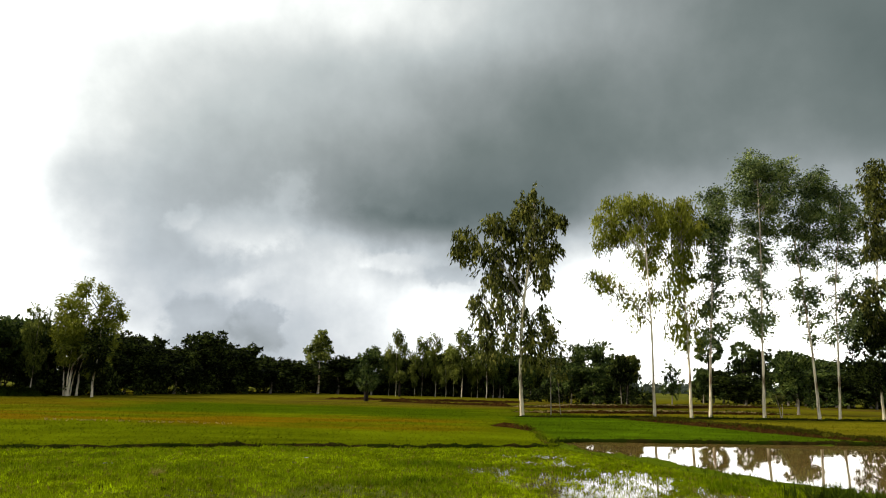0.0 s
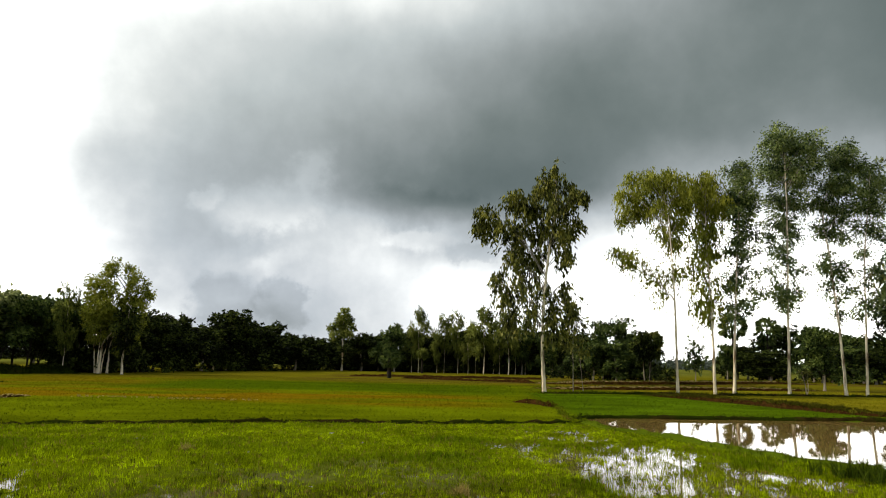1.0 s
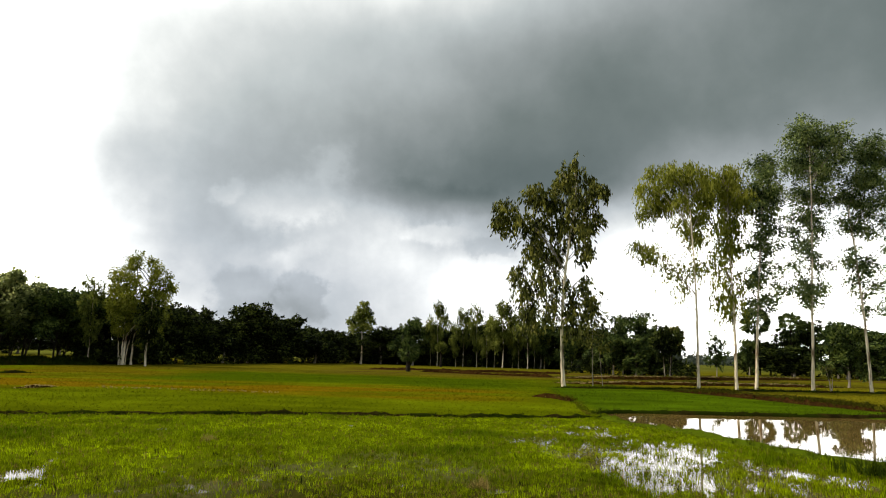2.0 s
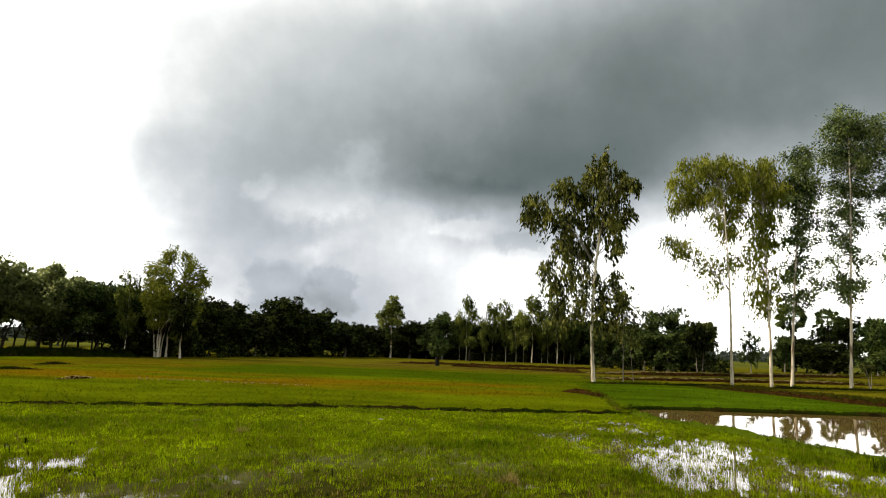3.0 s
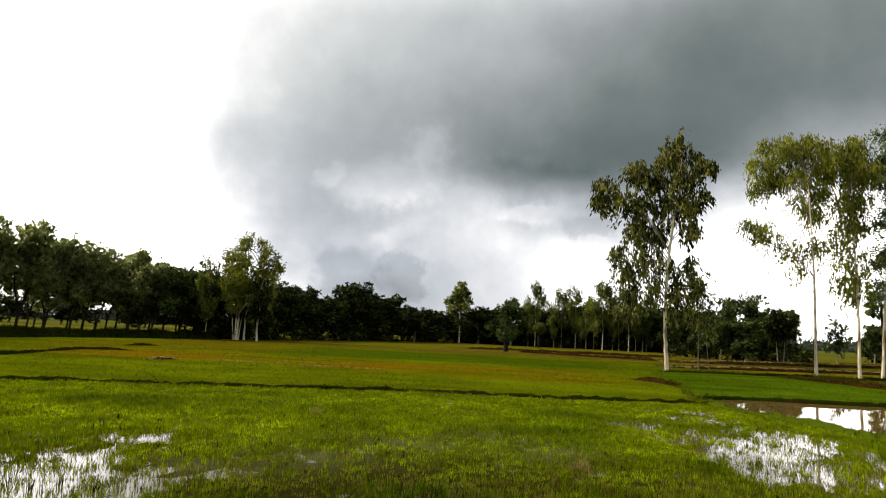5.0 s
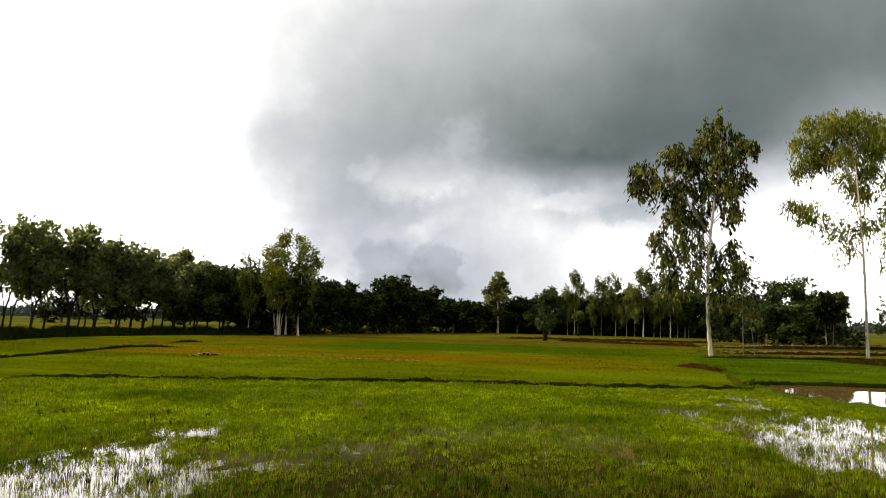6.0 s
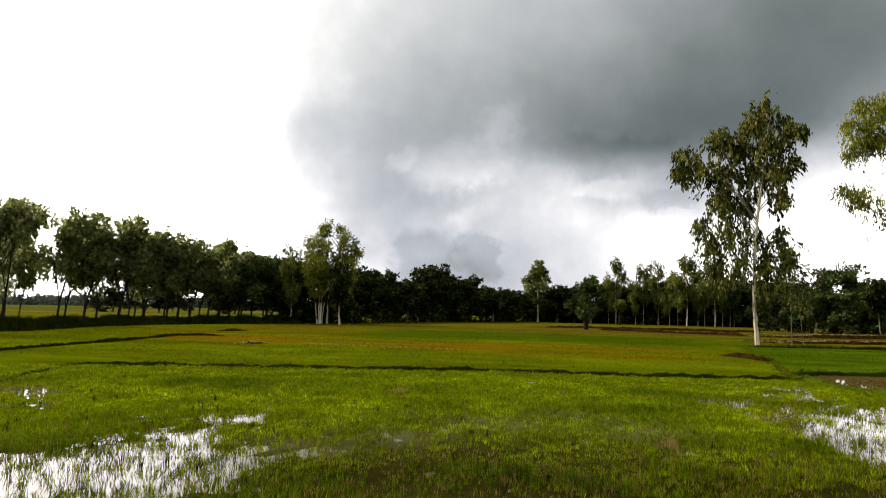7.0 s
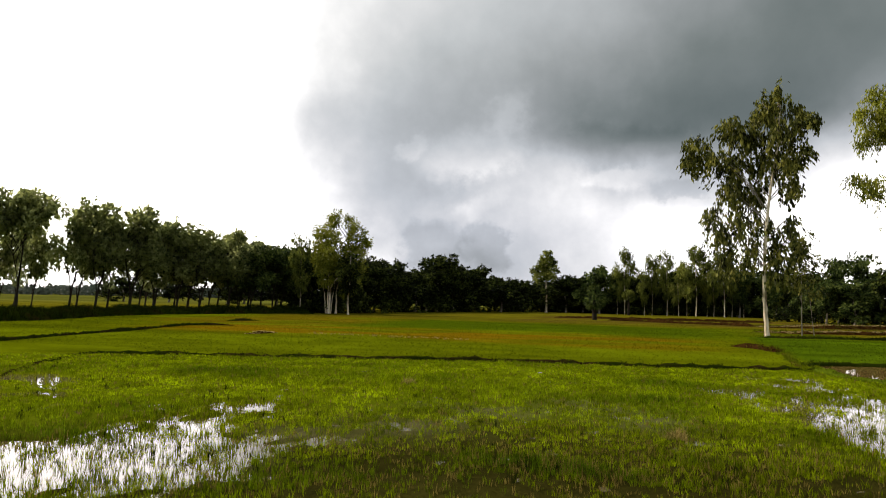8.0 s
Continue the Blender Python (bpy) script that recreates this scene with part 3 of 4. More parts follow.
tagged(new("rice_seedlings", fast_mesh("rice_seedlings", v, f, BLADES, c)), "young yellow-green rice seedlings standing in wet mud", "rice", kind="stuff")
# lone stems standing in the open water
x, y = scatter(90000, -14, 8, 4, 17, rng)
wet = puddle(x, y)
stand = ease(rough_noise(x * 2.4, y * 1.5, 25), 0.36, 0.6)
keep = (x > -1.4 * y - 1.5) & inside(x, y, NEAR_FIELD) & (wet > 0.12) & (rng.random(len(x)) < (0.22 + 0.6 * stand) * (1 - 0.35 * ease(wet, 0.5, 1.0)) * (1 - 0.2 * ease(np.hypot(x, y), 7, 11)))
x, y = x[keep], y[keep]
# more and shorter ones over the wide pool beside the bund
x2, y2 = scatter(44000, 0.3, 7, 8.4, 18, rng)
keep = inside(x2, y2, NEAR_FIELD) & (puddle(x2, y2) > 0.15) & (rng.random(len(x2)) < 0.55 + 0.45 * ease(rough_noise(x2 * 2.0, y2 * 1.4, 26), 0.35, 0.6))
x, y = np.r_[x, x2[keep]], np.r_[y, y2[keep]]
col = np.array([0.22, 0.265, 0.006]) * (0.3 + 1.1 * rng.random(len(x)))[:, None]
v, f, c = tufts(x, y, 0 * x - 0.02, 4, (0.05 + 0.075 * rng.random(len(x))) * (1 - 0.5 * (x > 0)), 0.6, 0.0058, col, rng)
tagged(new("rice_stems", fast_mesh("rice_stems", v, f, BLADES, c)), "single rice stems standing in open water", "rice", kind="stuff")
# dark weeds and dry straw scattered through the near field
x, y = scatter(320, -16, 7, 5, 18, rng)
keep = (x > -1.4 * y - 1.5) & inside(x, y, NEAR_FIELD)
x, y = x[keep], y[keep]
v, f, c = tufts(x, y, ground_height(x, y).clip(0), 8, (0.07 + 0.06 * rng.random(len(x))) * (1 - 0.6 * ease(y, 9, 13)), 0.45, 0.010, np.tile((0.012, 0.018, 0.003), (len(x), 1)), rng)
tagged(new("weeds", fast_mesh("weeds", v, f, BLADES, c)), "dark weeds scattered among the rice seedlings", "weeds", kind="stuff")
x, y = np.repeat([0.0, 0.1, -5.0], 10) + rng.normal(0, 0.07, 30), np.repeat([8.9, 9.0, 12.5], 10) + rng.normal(0, 0.08, 30)
x, y = np.r_[x, rng.uniform(-15.5, -8.0, 90)], np.r_[y, rng.normal(26.6, 0.25, 90)]
v, f, c = tufts(x, y, ground_height(x, y).clip(0), 9, np.r_[0.10 + 0.07 * rng.random(30), 0.05 + 0.05 * rng.random(90)], 0.9, np.repeat(np.r_[np.full(30, 0.006), np.full(90, 0.016)], 9), np.tile((0.30, 0.23, 0.07), (120, 1)), rng)
tagged(new("dry_straw", fast_mesh("dry_straw", v, f, BLADES, c)), "pale dry straw left between the seedlings", "straw", kind="stuff")
# tall grass on the pond bund
x, y = rng.normal(6.25, 0.3, 80), rng.normal(10.5, 0.2, 80)
y = y - 0.75 * (x - 6.3)
v, f, c = tufts(x, y, 0 * x + 0.08, 9, 0.16 + 0.2 * rng.random(80), 0.8, 0.011, np.array([0.05, 0.075, 0.006]) * rng.uniform(0.5, 1.6, (80, 1)), rng)
tagged(new("tall_grass", fast_mesh("tall_grass", v, f, BLADES, c)), "tall dark grass growing on the pond bund", "grass", kind="stuff")

# fields past the first bund
x, y = scatter(110000, -45, 32, 16, 60, rng)
keep = (x > -1.4 * y) & (x < 0.80 * y + 2) & ~inside(x, y, NEAR_FIELD) & ~inside(x, y, POND) & (rng.random(len(x)) < 1.15 - y / 75)
x, y = x[keep], y[keep]
col = crop_colour(x, y) * (0.85 + 0.4 * rng.random(len(x)))[:, None]
v, f, c = tufts(x, y, ground_height(x, y), 3, 0.034 + 0.04 * rough_noise(x * 0.3, y * 0.3, 31), 0.8, 0.012, col, rng)
tagged(new("field_grass", fast_mesh("field_grass", v, f, BLADES, c)), "short green and ochre rice over the farther plots", "rice", kind="stuff")


# ---- bunds ----
def bund(name, line, width, height, mat, label, seed, grass=1.0, grass_col=(0.05, 0.06, 0.005), tall=0.16, cap=None):
    """An earth ridge along a line, uneven, with weeds growing on it."""
    r = np.random.default_rng(seed)
    path = spline([(px, py, 0) for px, py in line], 24)
    gap = np.r_[0, np.cumsum(np.linalg.norm(np.diff(path, axis=0), axis=1))]
    s = np.arange(0, gap[-1], 0.22)
    px, py = np.interp(s, gap, path[:, 0]), np.interp(s, gap, path[:, 1])
    along = np.stack([np.gradient(px), np.gradient(py)], -1)
    along /= np.linalg.norm(along, axis=1, keepdims=True)
    across = np.stack([along[:, 1], -along[:, 0]], -1)
    prof = np.linspace(-1, 1, 9)
    shape = 1 - np.abs(prof) ** (6 if cap else 2.6)
    w = width * (0.8 + 0.5 * lattice(s * 0.5, s * 0, seed))
    h = height * (0.5 + 0.7 * lattice(s * 0.9, s * 0, seed + 1) + 0.6 * lattice(s * 3.1, s * 0, seed + 2))
    if cap:
        h = 0 * h + height
    ends = np.minimum(1, np.minimum(s, s[-1] - s) / (5.0 if cap else 0.7) + 0.02)
    vx = px[:, None] + across[:, :1] * prof * w[:, None]
    vy = py[:, None] + across[:, 1:] * prof * w[:, None]
    base = ground_height(px, py)[:, None]
    vz = base - 0.12 + (0.12 + h * ends)[:, None] * shape + r.normal(0, 0.035 if cap else 0.018, vx.shape) * (shape > 0.05)
    vz[:, [0, -1]] = -0.2
    n, m = vx.shape
    a, b = np.meshgrid(np.arange(n - 1), np.arange(m - 1), indexing="ij")
    k = a * m + b
    q = np.stack([k, k + m, k + m + 1, k + 1], -1).reshape(-1, 4)
    ob = new(name, fast_mesh(name, np.stack([vx, vy, vz], -1).reshape(-1, 3), q, mat, None, True))
    if cap:
        ob.data.materials.append(cap)
        flat_top = np.tile((np.abs((prof[1:] + prof[:-1]) / 2) < 0.6).astype(np.int32), n - 1)
        ob.data.polygons.foreach_set("material_index", flat_top)
    tagged(ob, label, "bund", kind="structure")
    count = int(len(s) * 0.22 * 70 * grass * (width / 0.4))
    if count:
        a, b = r.integers(0, n, count), r.uniform(-0.95, 0.95, count)
        i0 = np.clip(((b + 1) / 2 * (m - 1)).astype(int), 0, m - 2)
        u = (b + 1) / 2 * (m - 1) - i0
        tx = vx[a, i0] * (1 - u) + vx[a, i0 + 1] * u + r.normal(0, 0.08, count)
        ty = vy[a, i0] * (1 - u) + vy[a, i0 + 1] * u + r.normal(0, 0.08, count)
        tz = vz[a, i0] * (1 - u) + vz[a, i0 + 1] * u
        hh = tall * (0.5 + lattice(s[a] * 0.8, s[a] * 0, seed + 5))
        cc = np.array(grass_col) * r.uniform(0.6, 1.5, (count, 1))
        v, f, c = tufts(tx, ty, tz, 5, hh, 0.9, 0.014, cc, r)
        tagged(part("weeds", fast_mesh("weeds", v, f, BLADES, c), ob), "dark green weeds", kind="stuff")
    return ob


bund("bund", [(-15.2, 13.6), (-14.7, 14.1), (-12.8, 15.1), (-10.7, 15.85), (-7.4, 16.95), (-4.2, 18.1), (-1.2, 18.6), (1.7, 19.3), (2.9, 19.7), (3.6, 20.2)], 0.10, 0.06, SOIL_BUND, "low dark weedy earth bund between two rice plots", 41, 1.2, (0.014, 0.020, 0.002), 0.05)
bund("bund", [(-14.8, 13.8), (-14.5, 13.0), (-13.5, 11.2), (-12.2, 9.1), (-11.4, 6.8)], 0.12, 0.03, SOIL_BUND, "faint green ridge sinking into the wet rice plot", 57, 0.6, (0.07, 0.1, 0.003), 0.05)
bund("bund", [(3.6, 20.1), (3.55, 19.4), (4.0, 18.0), (4.7, 16.55), (5.2, 15.25), (5.5, 13.85), (6.05, 12.7), (6.6, 12.05), (7.3, 11.2), (9.2, 9.4), (13.7, 6.8)], 0.17, 0.075, SOIL_GREEN, "low grassy earth bund edging the flooded plot", 42, 1.5, (0.075, 0.105, 0.005), 0.06)
bund("bund", [(3.6, 20.9), (3.9, 21.75), (5.1, 22.35), (6.7, 22.45), (9.5, 22.8), (13.9, 23.4), (24, 24.8)], 0.16, 0.06, SOIL_BUND, "thin dark bund behind the flooded plot", 43, 0.7, (0.03, 0.042, 0.003), 0.07)
bund("bund", [(2.3, 29.4), (3.2, 28.2), (3.6, 26.6)], 0.3, 0.13, SOIL_DARK, "crumbling brown earth bund beside a green plot", 44, 0.8, (0.07, 0.06, 0.005), 0.07)
bund("bund", [(3.65, 26.2), (3.6, 24.6), (3.4, 22.8), (3.3, 20.4)], 0.14, 0.04, SOIL_BROWN, "low green bund beside a bright rice plot", 56, 1.6, (0.09, 0.12, 0.004), 0.07)
bund("bund", [(10.6, 39), (12.2, 34.8), (13.3, 31.8), (14.1, 28.6), (15.3, 25.9), (16.6, 23.9)], 0.5, 0.2, SOIL_DARK, "raised brown earth bank with bare clods", 45, 2.2, (0.060, 0.058, 0.006), 0.11, cap=SOIL_BROWN)
bund("bund", [(4.2, 38.2), (8, 39.3), (12, 40.3), (15.2, 41)], 0.3, 0.09, SOIL_BUND, "dark grassy bund under the tall trees", 46, 0.5, (0.03, 0.045, 0.003), 0.12)
bund("bund", [(15, 41), (20, 42.2), (26, 43.4), (34, 45)], 0.3, 0.09, SOIL_BUND, "dark grassy bund under the tall trees", 47, 0.5, (0.03, 0.045, 0.003), 0.12)
bund("bund", [(5.2, 45.9), (8, 46.6), (12, 47.8), (17.5, 50), (27, 53)], 1.3, 0.17, SOIL_DARK, "pale trodden field path raised on a dark bank", 48, 0.15, cap=SOIL_PALE)
bund("bund", [(6.5, 57), (9, 58), (16, 61.5), (24, 67), (32, 73), (38, 75)], 1.6, 0.24, SOIL_DARK, "pale trodden field path raised on a dark bank", 49, 0.15, cap=SOIL_PALE)
bund("bund", [(-11.5, 69.4), (-4.4, 70), (0, 69.6), (5.2, 70.5), (9.5, 71.5)], 0.6, 0.16, SOIL_DARK, "brown broken earth bank across the far plots", 50, 0.25, (0.07, 0.06, 0.006), 0.06)
bund("bund", [(-5.6, 63.8), (-2, 62.6), (1.5, 60.2), (4.6, 59), (6.2, 57.6)], 0.6, 0.17, SOIL_DARK, "brown broken earth bank across the far plots", 51, 0.25, (0.07, 0.06, 0.006), 0.06)
bund("bund", [(-20.3, 13.5), (-20.9, 16.2), (-21.8, 19.8), (-22.7, 23.9), (-23.9, 27.6), (-24.1, 29.8), (-22.5, 30.8)], 0.13, 0.09, SOIL_BUND, "low dark weedy earth bund between two rice plots", 52, 0.8, (0.022, 0.034, 0.003), 0.06)
bund("earth_heap", [(-26.7, 35.7), (-26.4, 36.8), (-25.8, 38.0)], 0.26, 0.10, SOIL_BUND, "short dark heap of turned earth", 53, 0.3, (0.012, 0.012, 0.002), 0.06)
bund("earth_heap", [(-17.3, 24.6), (-17.0, 25.4), (-16.7, 26.2)], 0.2, 0.10, SOIL_DARK, "small heap of dark earth under pale dry straw", 54, 3.0, (0.42, 0.33, 0.13), 0.05)
bund("grass_bank", [(-34, 22), (-35.3, 27.5), (-37.2, 33), (-39.2, 40.5), (-37.8, 49.5), (-33.5, 57.5)], 1.5, 0.38, SOIL_BUND, "long dark overgrown bank below the row of trees", 55, 0.8, (0.010, 0.017, 0.002), 0.28)


# ---- trees ----
def clump_leaves(clumps, rng, twigs, per_twig, length, width, droop, hang, thick=0.0, crowd=1.0, bunch=0.0):
    """Leaves on twigs that hang from the shell of every clump."""
    at, way = [], []
    for cx, cy, cz, r in clumps:
        weeping = cz < thick and droop > 0.8
        n = max(6, int(twigs * (r / 0.65) ** 2 * (0.7 if weeping else 1.0 if cz < thick else crowd)))
        d = rng.standard_normal((n, 3))
        d /= np.linalg.norm(d, axis=1, keepdims=True)
        root = np.array([cx, cy, cz]) + d * r * (rng.random((n, 1)) ** 0.5) * [1, 1, 0.9]
        out = d * (1 - droop) + np.array([0, 0, -1.0]) * droop + rng.normal(0, 0.22, (n, 3))
        out /= np.linalg.norm(out, axis=1, keepdims=True)
        u = rng.random((n, per_twig, 1)) * hang * (1.45 if weeping else 1.0) * rng.uniform(0.5, 1.2, (n, 1, 1))
        p = root[:, None] + out[:, None] * u + rng.normal(0, bunch or 0.03 + 0.05 * r * (1.3 - droop), (n, per_twig, 3))
        w = out[:, None] * 0.7 + np.array([0, 0, -0.5 * droop]) + rng.normal(0, 0.55 - 0.35 * droop, (n, per_twig, 3))
        at.append(p.reshape(-1, 3))
        way.append(w.reshape(-1, 3))
    at, way = np.concatenate(at), np.concatenate(way)
    n = len(at)
    return leaf_quads(at, way, length * rng.uniform(0.6, 1.3, n), width * rng.uniform(0.7, 1.3, n), rng)


def tree(name, place, turn, trunks, radius, clumps, leaf, bark, label, seed, depth=1.0, twigs=30, per_twig=16, length=0.36, width=0.085, droop=0.85, hang=1.1, limb=0.028, group="", single=False, fill=0, crowd=1.0, behind=0.0, bunch=0.0, limb_bark=None):
    """A tree: trunks as lines of (side, height), clumps as (side, height, size); depth spreads them fore and aft."""
    r = np.random.default_rng(seed)
    root = new(name)
    root.matrix_world = pose(place[0], place[1], ground_height(np.array(place[0]), np.array(place[1])) - 0.02, 0, 0, -turn)
    root.empty_display_size = 0.5
    tagged(root, label, "tree", group)
    lines = []
    for n, line in enumerate(trunks):
        lean = r.normal(0, 0.04)
        p = spline([(lx, 0.25 * n + lean * lz, lz) for lx, lz in line], 8)
        p[:, :2] += r.normal(0, 0.008, (len(p), 2))
        s = np.linspace(0, 1, len(p))
        rad = radius * (1 if n == 0 else r.uniform(0.5, 1.0)) * (1 - 0.78 * s) * (1 + 0.3 * np.exp(-p[:, 2] / 0.3))
        lines.append(p)
        v, q = tube(p, rad, 10, r)
        part("trunk", fast_mesh("trunk", v, q, bark, None, True), root)
    spots, limbs = [], []
    between = [((a[0] + b[0]) / 2, (a[1] + b[1]) / 2, 0.5 * (a[2] + b[2]) * 0.8) for a, b in zip(clumps, clumps[1:]) if abs(a[0] - b[0]) + abs(a[1] - b[1]) < 3.2 * (a[2] + b[2]) / 2]
    for cx, cz, cr in clumps + between * fill:
        for k in range(2):
            cy = behind + r.uniform(-1, 1) * depth * (0.5 + 0.7 * k)
            spots.append((cx + r.normal(0, 0.15 * cr), cy, cz + r.normal(0, 0.15 * cr), cr * r.uniform(0.85, 1.1)))
            p = lines[r.integers(len(lines))]
            reach = np.hypot(cx - np.interp(cz, p[:, 2], p[:, 0]), cy)
            z0 = np.clip(cz - 0.9 * reach - 0.4, p[0, 2] + 0.3 * p[-1, 2], p[-1, 2] * 0.97)
            a = np.array([np.interp(z0, p[:, 2], p[:, 0]), np.interp(z0, p[:, 2], p[:, 1]), z0])
            b = np.array(spots[-1][:3])
            bend = (a + b) / 2 + [0, 0, 0.12 * reach] + r.normal(0, 0.1, 3)
            limbs.append(tube(spline([a, bend, b], 4), np.linspace(limb, limb * 0.25, 9), 5))
    if single:
        for v, q in limbs:
            part("limb", fast_mesh("limb", v, q, limb_bark or BARK_BROWN, None, True), root)
    else:
        v, q = joined(limbs)
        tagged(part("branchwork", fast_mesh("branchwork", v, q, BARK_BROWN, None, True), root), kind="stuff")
    v, q = clump_leaves(spots, r, twigs, per_twig, length, width, droop, hang, 0.6 * max(c[1] for c in clumps), crowd, bunch)
    part("crown", fast_mesh("crown", v, q, leaf), root)
    return root


ROW = "tall eucalyptus trees beside the paddy"
tree("eucalyptus_tree", (4.81, 39.55), 6.9, [[(0, 0), (-0.1, 3.15), (0.18, 7.15), (0.66, 10.4), (0.8, 12.5)]], 0.115,
     [(0.77, 13.45, 0.65), (0.01, 12.74, 0.72), (1.38, 12.3, 0.78), (-1.36, 11.85, 0.72), (-0.67, 11.32, 0.85), (0.7, 11.31, 0.85), (2.06, 11.83, 0.53), (1.71, 10.43, 0.7), (-3.26, 10.79, 0.79), (-3.77, 10.09, 0.42), (-2.56, 9.91, 0.63), (-1.53, 9.91, 0.88), (-0.16, 9.9, 0.88), (1.03, 9.56, 0.76), (-1.86, 8.51, 0.77), (-0.5, 8.17, 0.83), (1.19, 8.52, 0.62), (-2.52, 7.13, 0.62), (-1.34, 6.8, 0.82), (-0.16, 6.47, 0.68), (1.17, 6.48, 0.42), (-2.17, 5.77, 0.61), (-0.99, 5.28, 0.67), (0.67, 5.3, 0.36), (1.5, 5.48, 0.32), (-1.99, 4.43, 0.3), (0.34, 4.47, 0.4)],
     LEAF_OLIVE, BARK_PALE, "tall lone eucalyptus with a drooping olive crown and pale trunk", 61, 1.2, 8, 28, 0.32, 0.115, group=ROW, single=True, behind=0.25, bunch=0.1, limb_bark=BARK_GREY)
tree("eucalyptus_tree", (13.06, 41.44), 17.5, [[(0, 0), (0.02, 4.78), (-0.04, 7.6), (-0.22, 11.97)]], 0.085,
     [(-2.3, 13.22, 0.76), (-1.22, 13.61, 0.76), (0.01, 13.65, 0.75), (-2.69, 12.1, 0.75), (-3.07, 11.36, 0.37), (-1.62, 12.04, 0.83), (-0.39, 12.17, 0.9), (0.67, 12.86, 0.82), (0.61, 11.19, 0.74), (-0.62, 10.51, 0.55), (0.03, 9.57, 0.73), (-2.95, 8.67, 0.52), (-1.91, 8.35, 0.59), (-1.06, 7.61, 0.51), (-0.03, 7.95, 0.72), (-0.93, 6.54, 0.36), (1.0, 8.29, 0.57), (-2.3, 13.95, 0.5), (-1.2, 14.3, 0.5), (-0.1, 14.3, 0.5), (-3.0, 13.1, 0.5), (0.7, 13.7, 0.45), (-3.5, 9.1, 0.45), (-2.5, 8.95, 0.4)],
     LEAF_YELLOW, BARK_PALE, "tall weeping eucalyptus with a yellow-green domed crown", 62, 1.2, 22, 18, 0.25, 0.072, hang=0.95, limb=0.018, group=ROW, single=True, behind=0.7, bunch=0.08, limb_bark=BARK_GREY)
tree("eucalyptus_tree", (15.71, 42.67), 20.2, [[(0, 0), (0.04, 4.92), (-0.1, 9.31), (-0.03, 13.09)]], 0.09,
     [(-0.36, 13.7, 0.77), (0.35, 13.65, 0.69), (-0.24, 12.34, 0.84), (0.63, 12.28, 0.61), (-0.66, 10.83, 0.76), (0.21, 10.79, 0.76), (-0.38, 9.32, 0.74), (0.48, 9.1, 0.52), (-0.27, 7.83, 0.66), (-0.67, 6.74, 0.51), (-0.01, 6.0, 0.51), (-0.39, 5.28, 0.29), (-0.3, 14.3, 0.5), (0.45, 14.2, 0.45), (0.5, 7.4, 0.4), (-1.0, 8.2, 0.45), (0.5, 6.4, 0.35), (-0.9, 5.9, 0.3), (-1.2, 13.3, 0.7), (-1.3, 12.2, 0.6), (-1.0, 14.0, 0.5), (1.1, 13.1, 0.6), (1.1, 11.9, 0.5)],
     LEAF_YELLOW, BARK_PALE, "narrow eucalyptus with a yellow-green hanging crown", 63, 0.9, 13, 18, 0.25, 0.078, fill=1, group=ROW, single=True, behind=0.5, bunch=0.075, limb_bark=BARK_GREY)
tree("eucalyptus_tree", (17.17, 43.36), 21.6, [[(0, 0), (0.3, 5.0), (0.64, 9.43), (0.99, 14.01)]], 0.09,
     [(0.66, 14.43, 0.63), (1.37, 14.57, 0.54), (0.94, 13.04, 0.85), (0.37, 12.11, 0.62), (1.6, 12.42, 0.61), (0.85, 11.31, 0.77), (1.3, 10.15, 0.6), (0.23, 9.44, 0.53), (0.87, 8.67, 0.6), (0.3, 7.57, 0.52), (1.07, 6.09, 0.72), (0.33, 5.0, 0.51), (1.59, 6.44, 0.37), (0.0, 6.6, 0.4), (0.6, 7.1, 0.4), (1.4, 7.6, 0.4), (0.1, 5.6, 0.35), (1.3, 8.9, 0.4)],
     LEAF_GREEN, BARK_PALE, "straight white-trunked eucalyptus with a sparse dark crown", 64, 0.8, 9, 30, 0.17, 0.09, 0.4, 0.4, limb=0.02, group=ROW, single=True, fill=1, crowd=1.5, behind=0.1, bunch=0.15, limb_bark=BARK_GREY)
tree("eucalyptus_tree", (20.7, 43.56), 25.4, [[(0, 0), (0.21, 5.1), (0.47, 10.69), (0.6, 15.6)]], 0.095,
     [(0.61, 17.57, 0.61), (-0.11, 16.24, 0.81), (0.95, 16.32, 0.88), (1.95, 16.0, 0.87), (-0.53, 15.08, 0.72), (0.49, 14.58, 0.98), (1.68, 14.46, 0.93), (2.43, 15.55, 0.55), (0.03, 12.85, 0.86), (1.22, 12.75, 0.85), (-0.4, 11.52, 0.54), (0.6, 11.06, 0.69), (-0.35, 9.59, 0.61), (0.45, 8.79, 0.6), (0.02, 7.31, 0.6), (0.06, 5.46, 0.59), (0.11, 6.2, 0.44), (-0.5, 8.1, 0.45), (0.9, 9.9, 0.5), (1.0, 8.0, 0.4), (-0.5, 6.6, 0.4), (0.7, 6.6, 0.4), (-0.6, 10.5, 0.4)],
     LEAF_GREEN, BARK_PALE, "tallest eucalyptus of the row with a dense green top", 65, 1.1, 9, 30, 0.17, 0.09, 0.4, 0.4, limb=0.02, group=ROW, single=True, fill=1, crowd=1.5, behind=0.1, bunch=0.15, limb_bark=BARK_GREY)
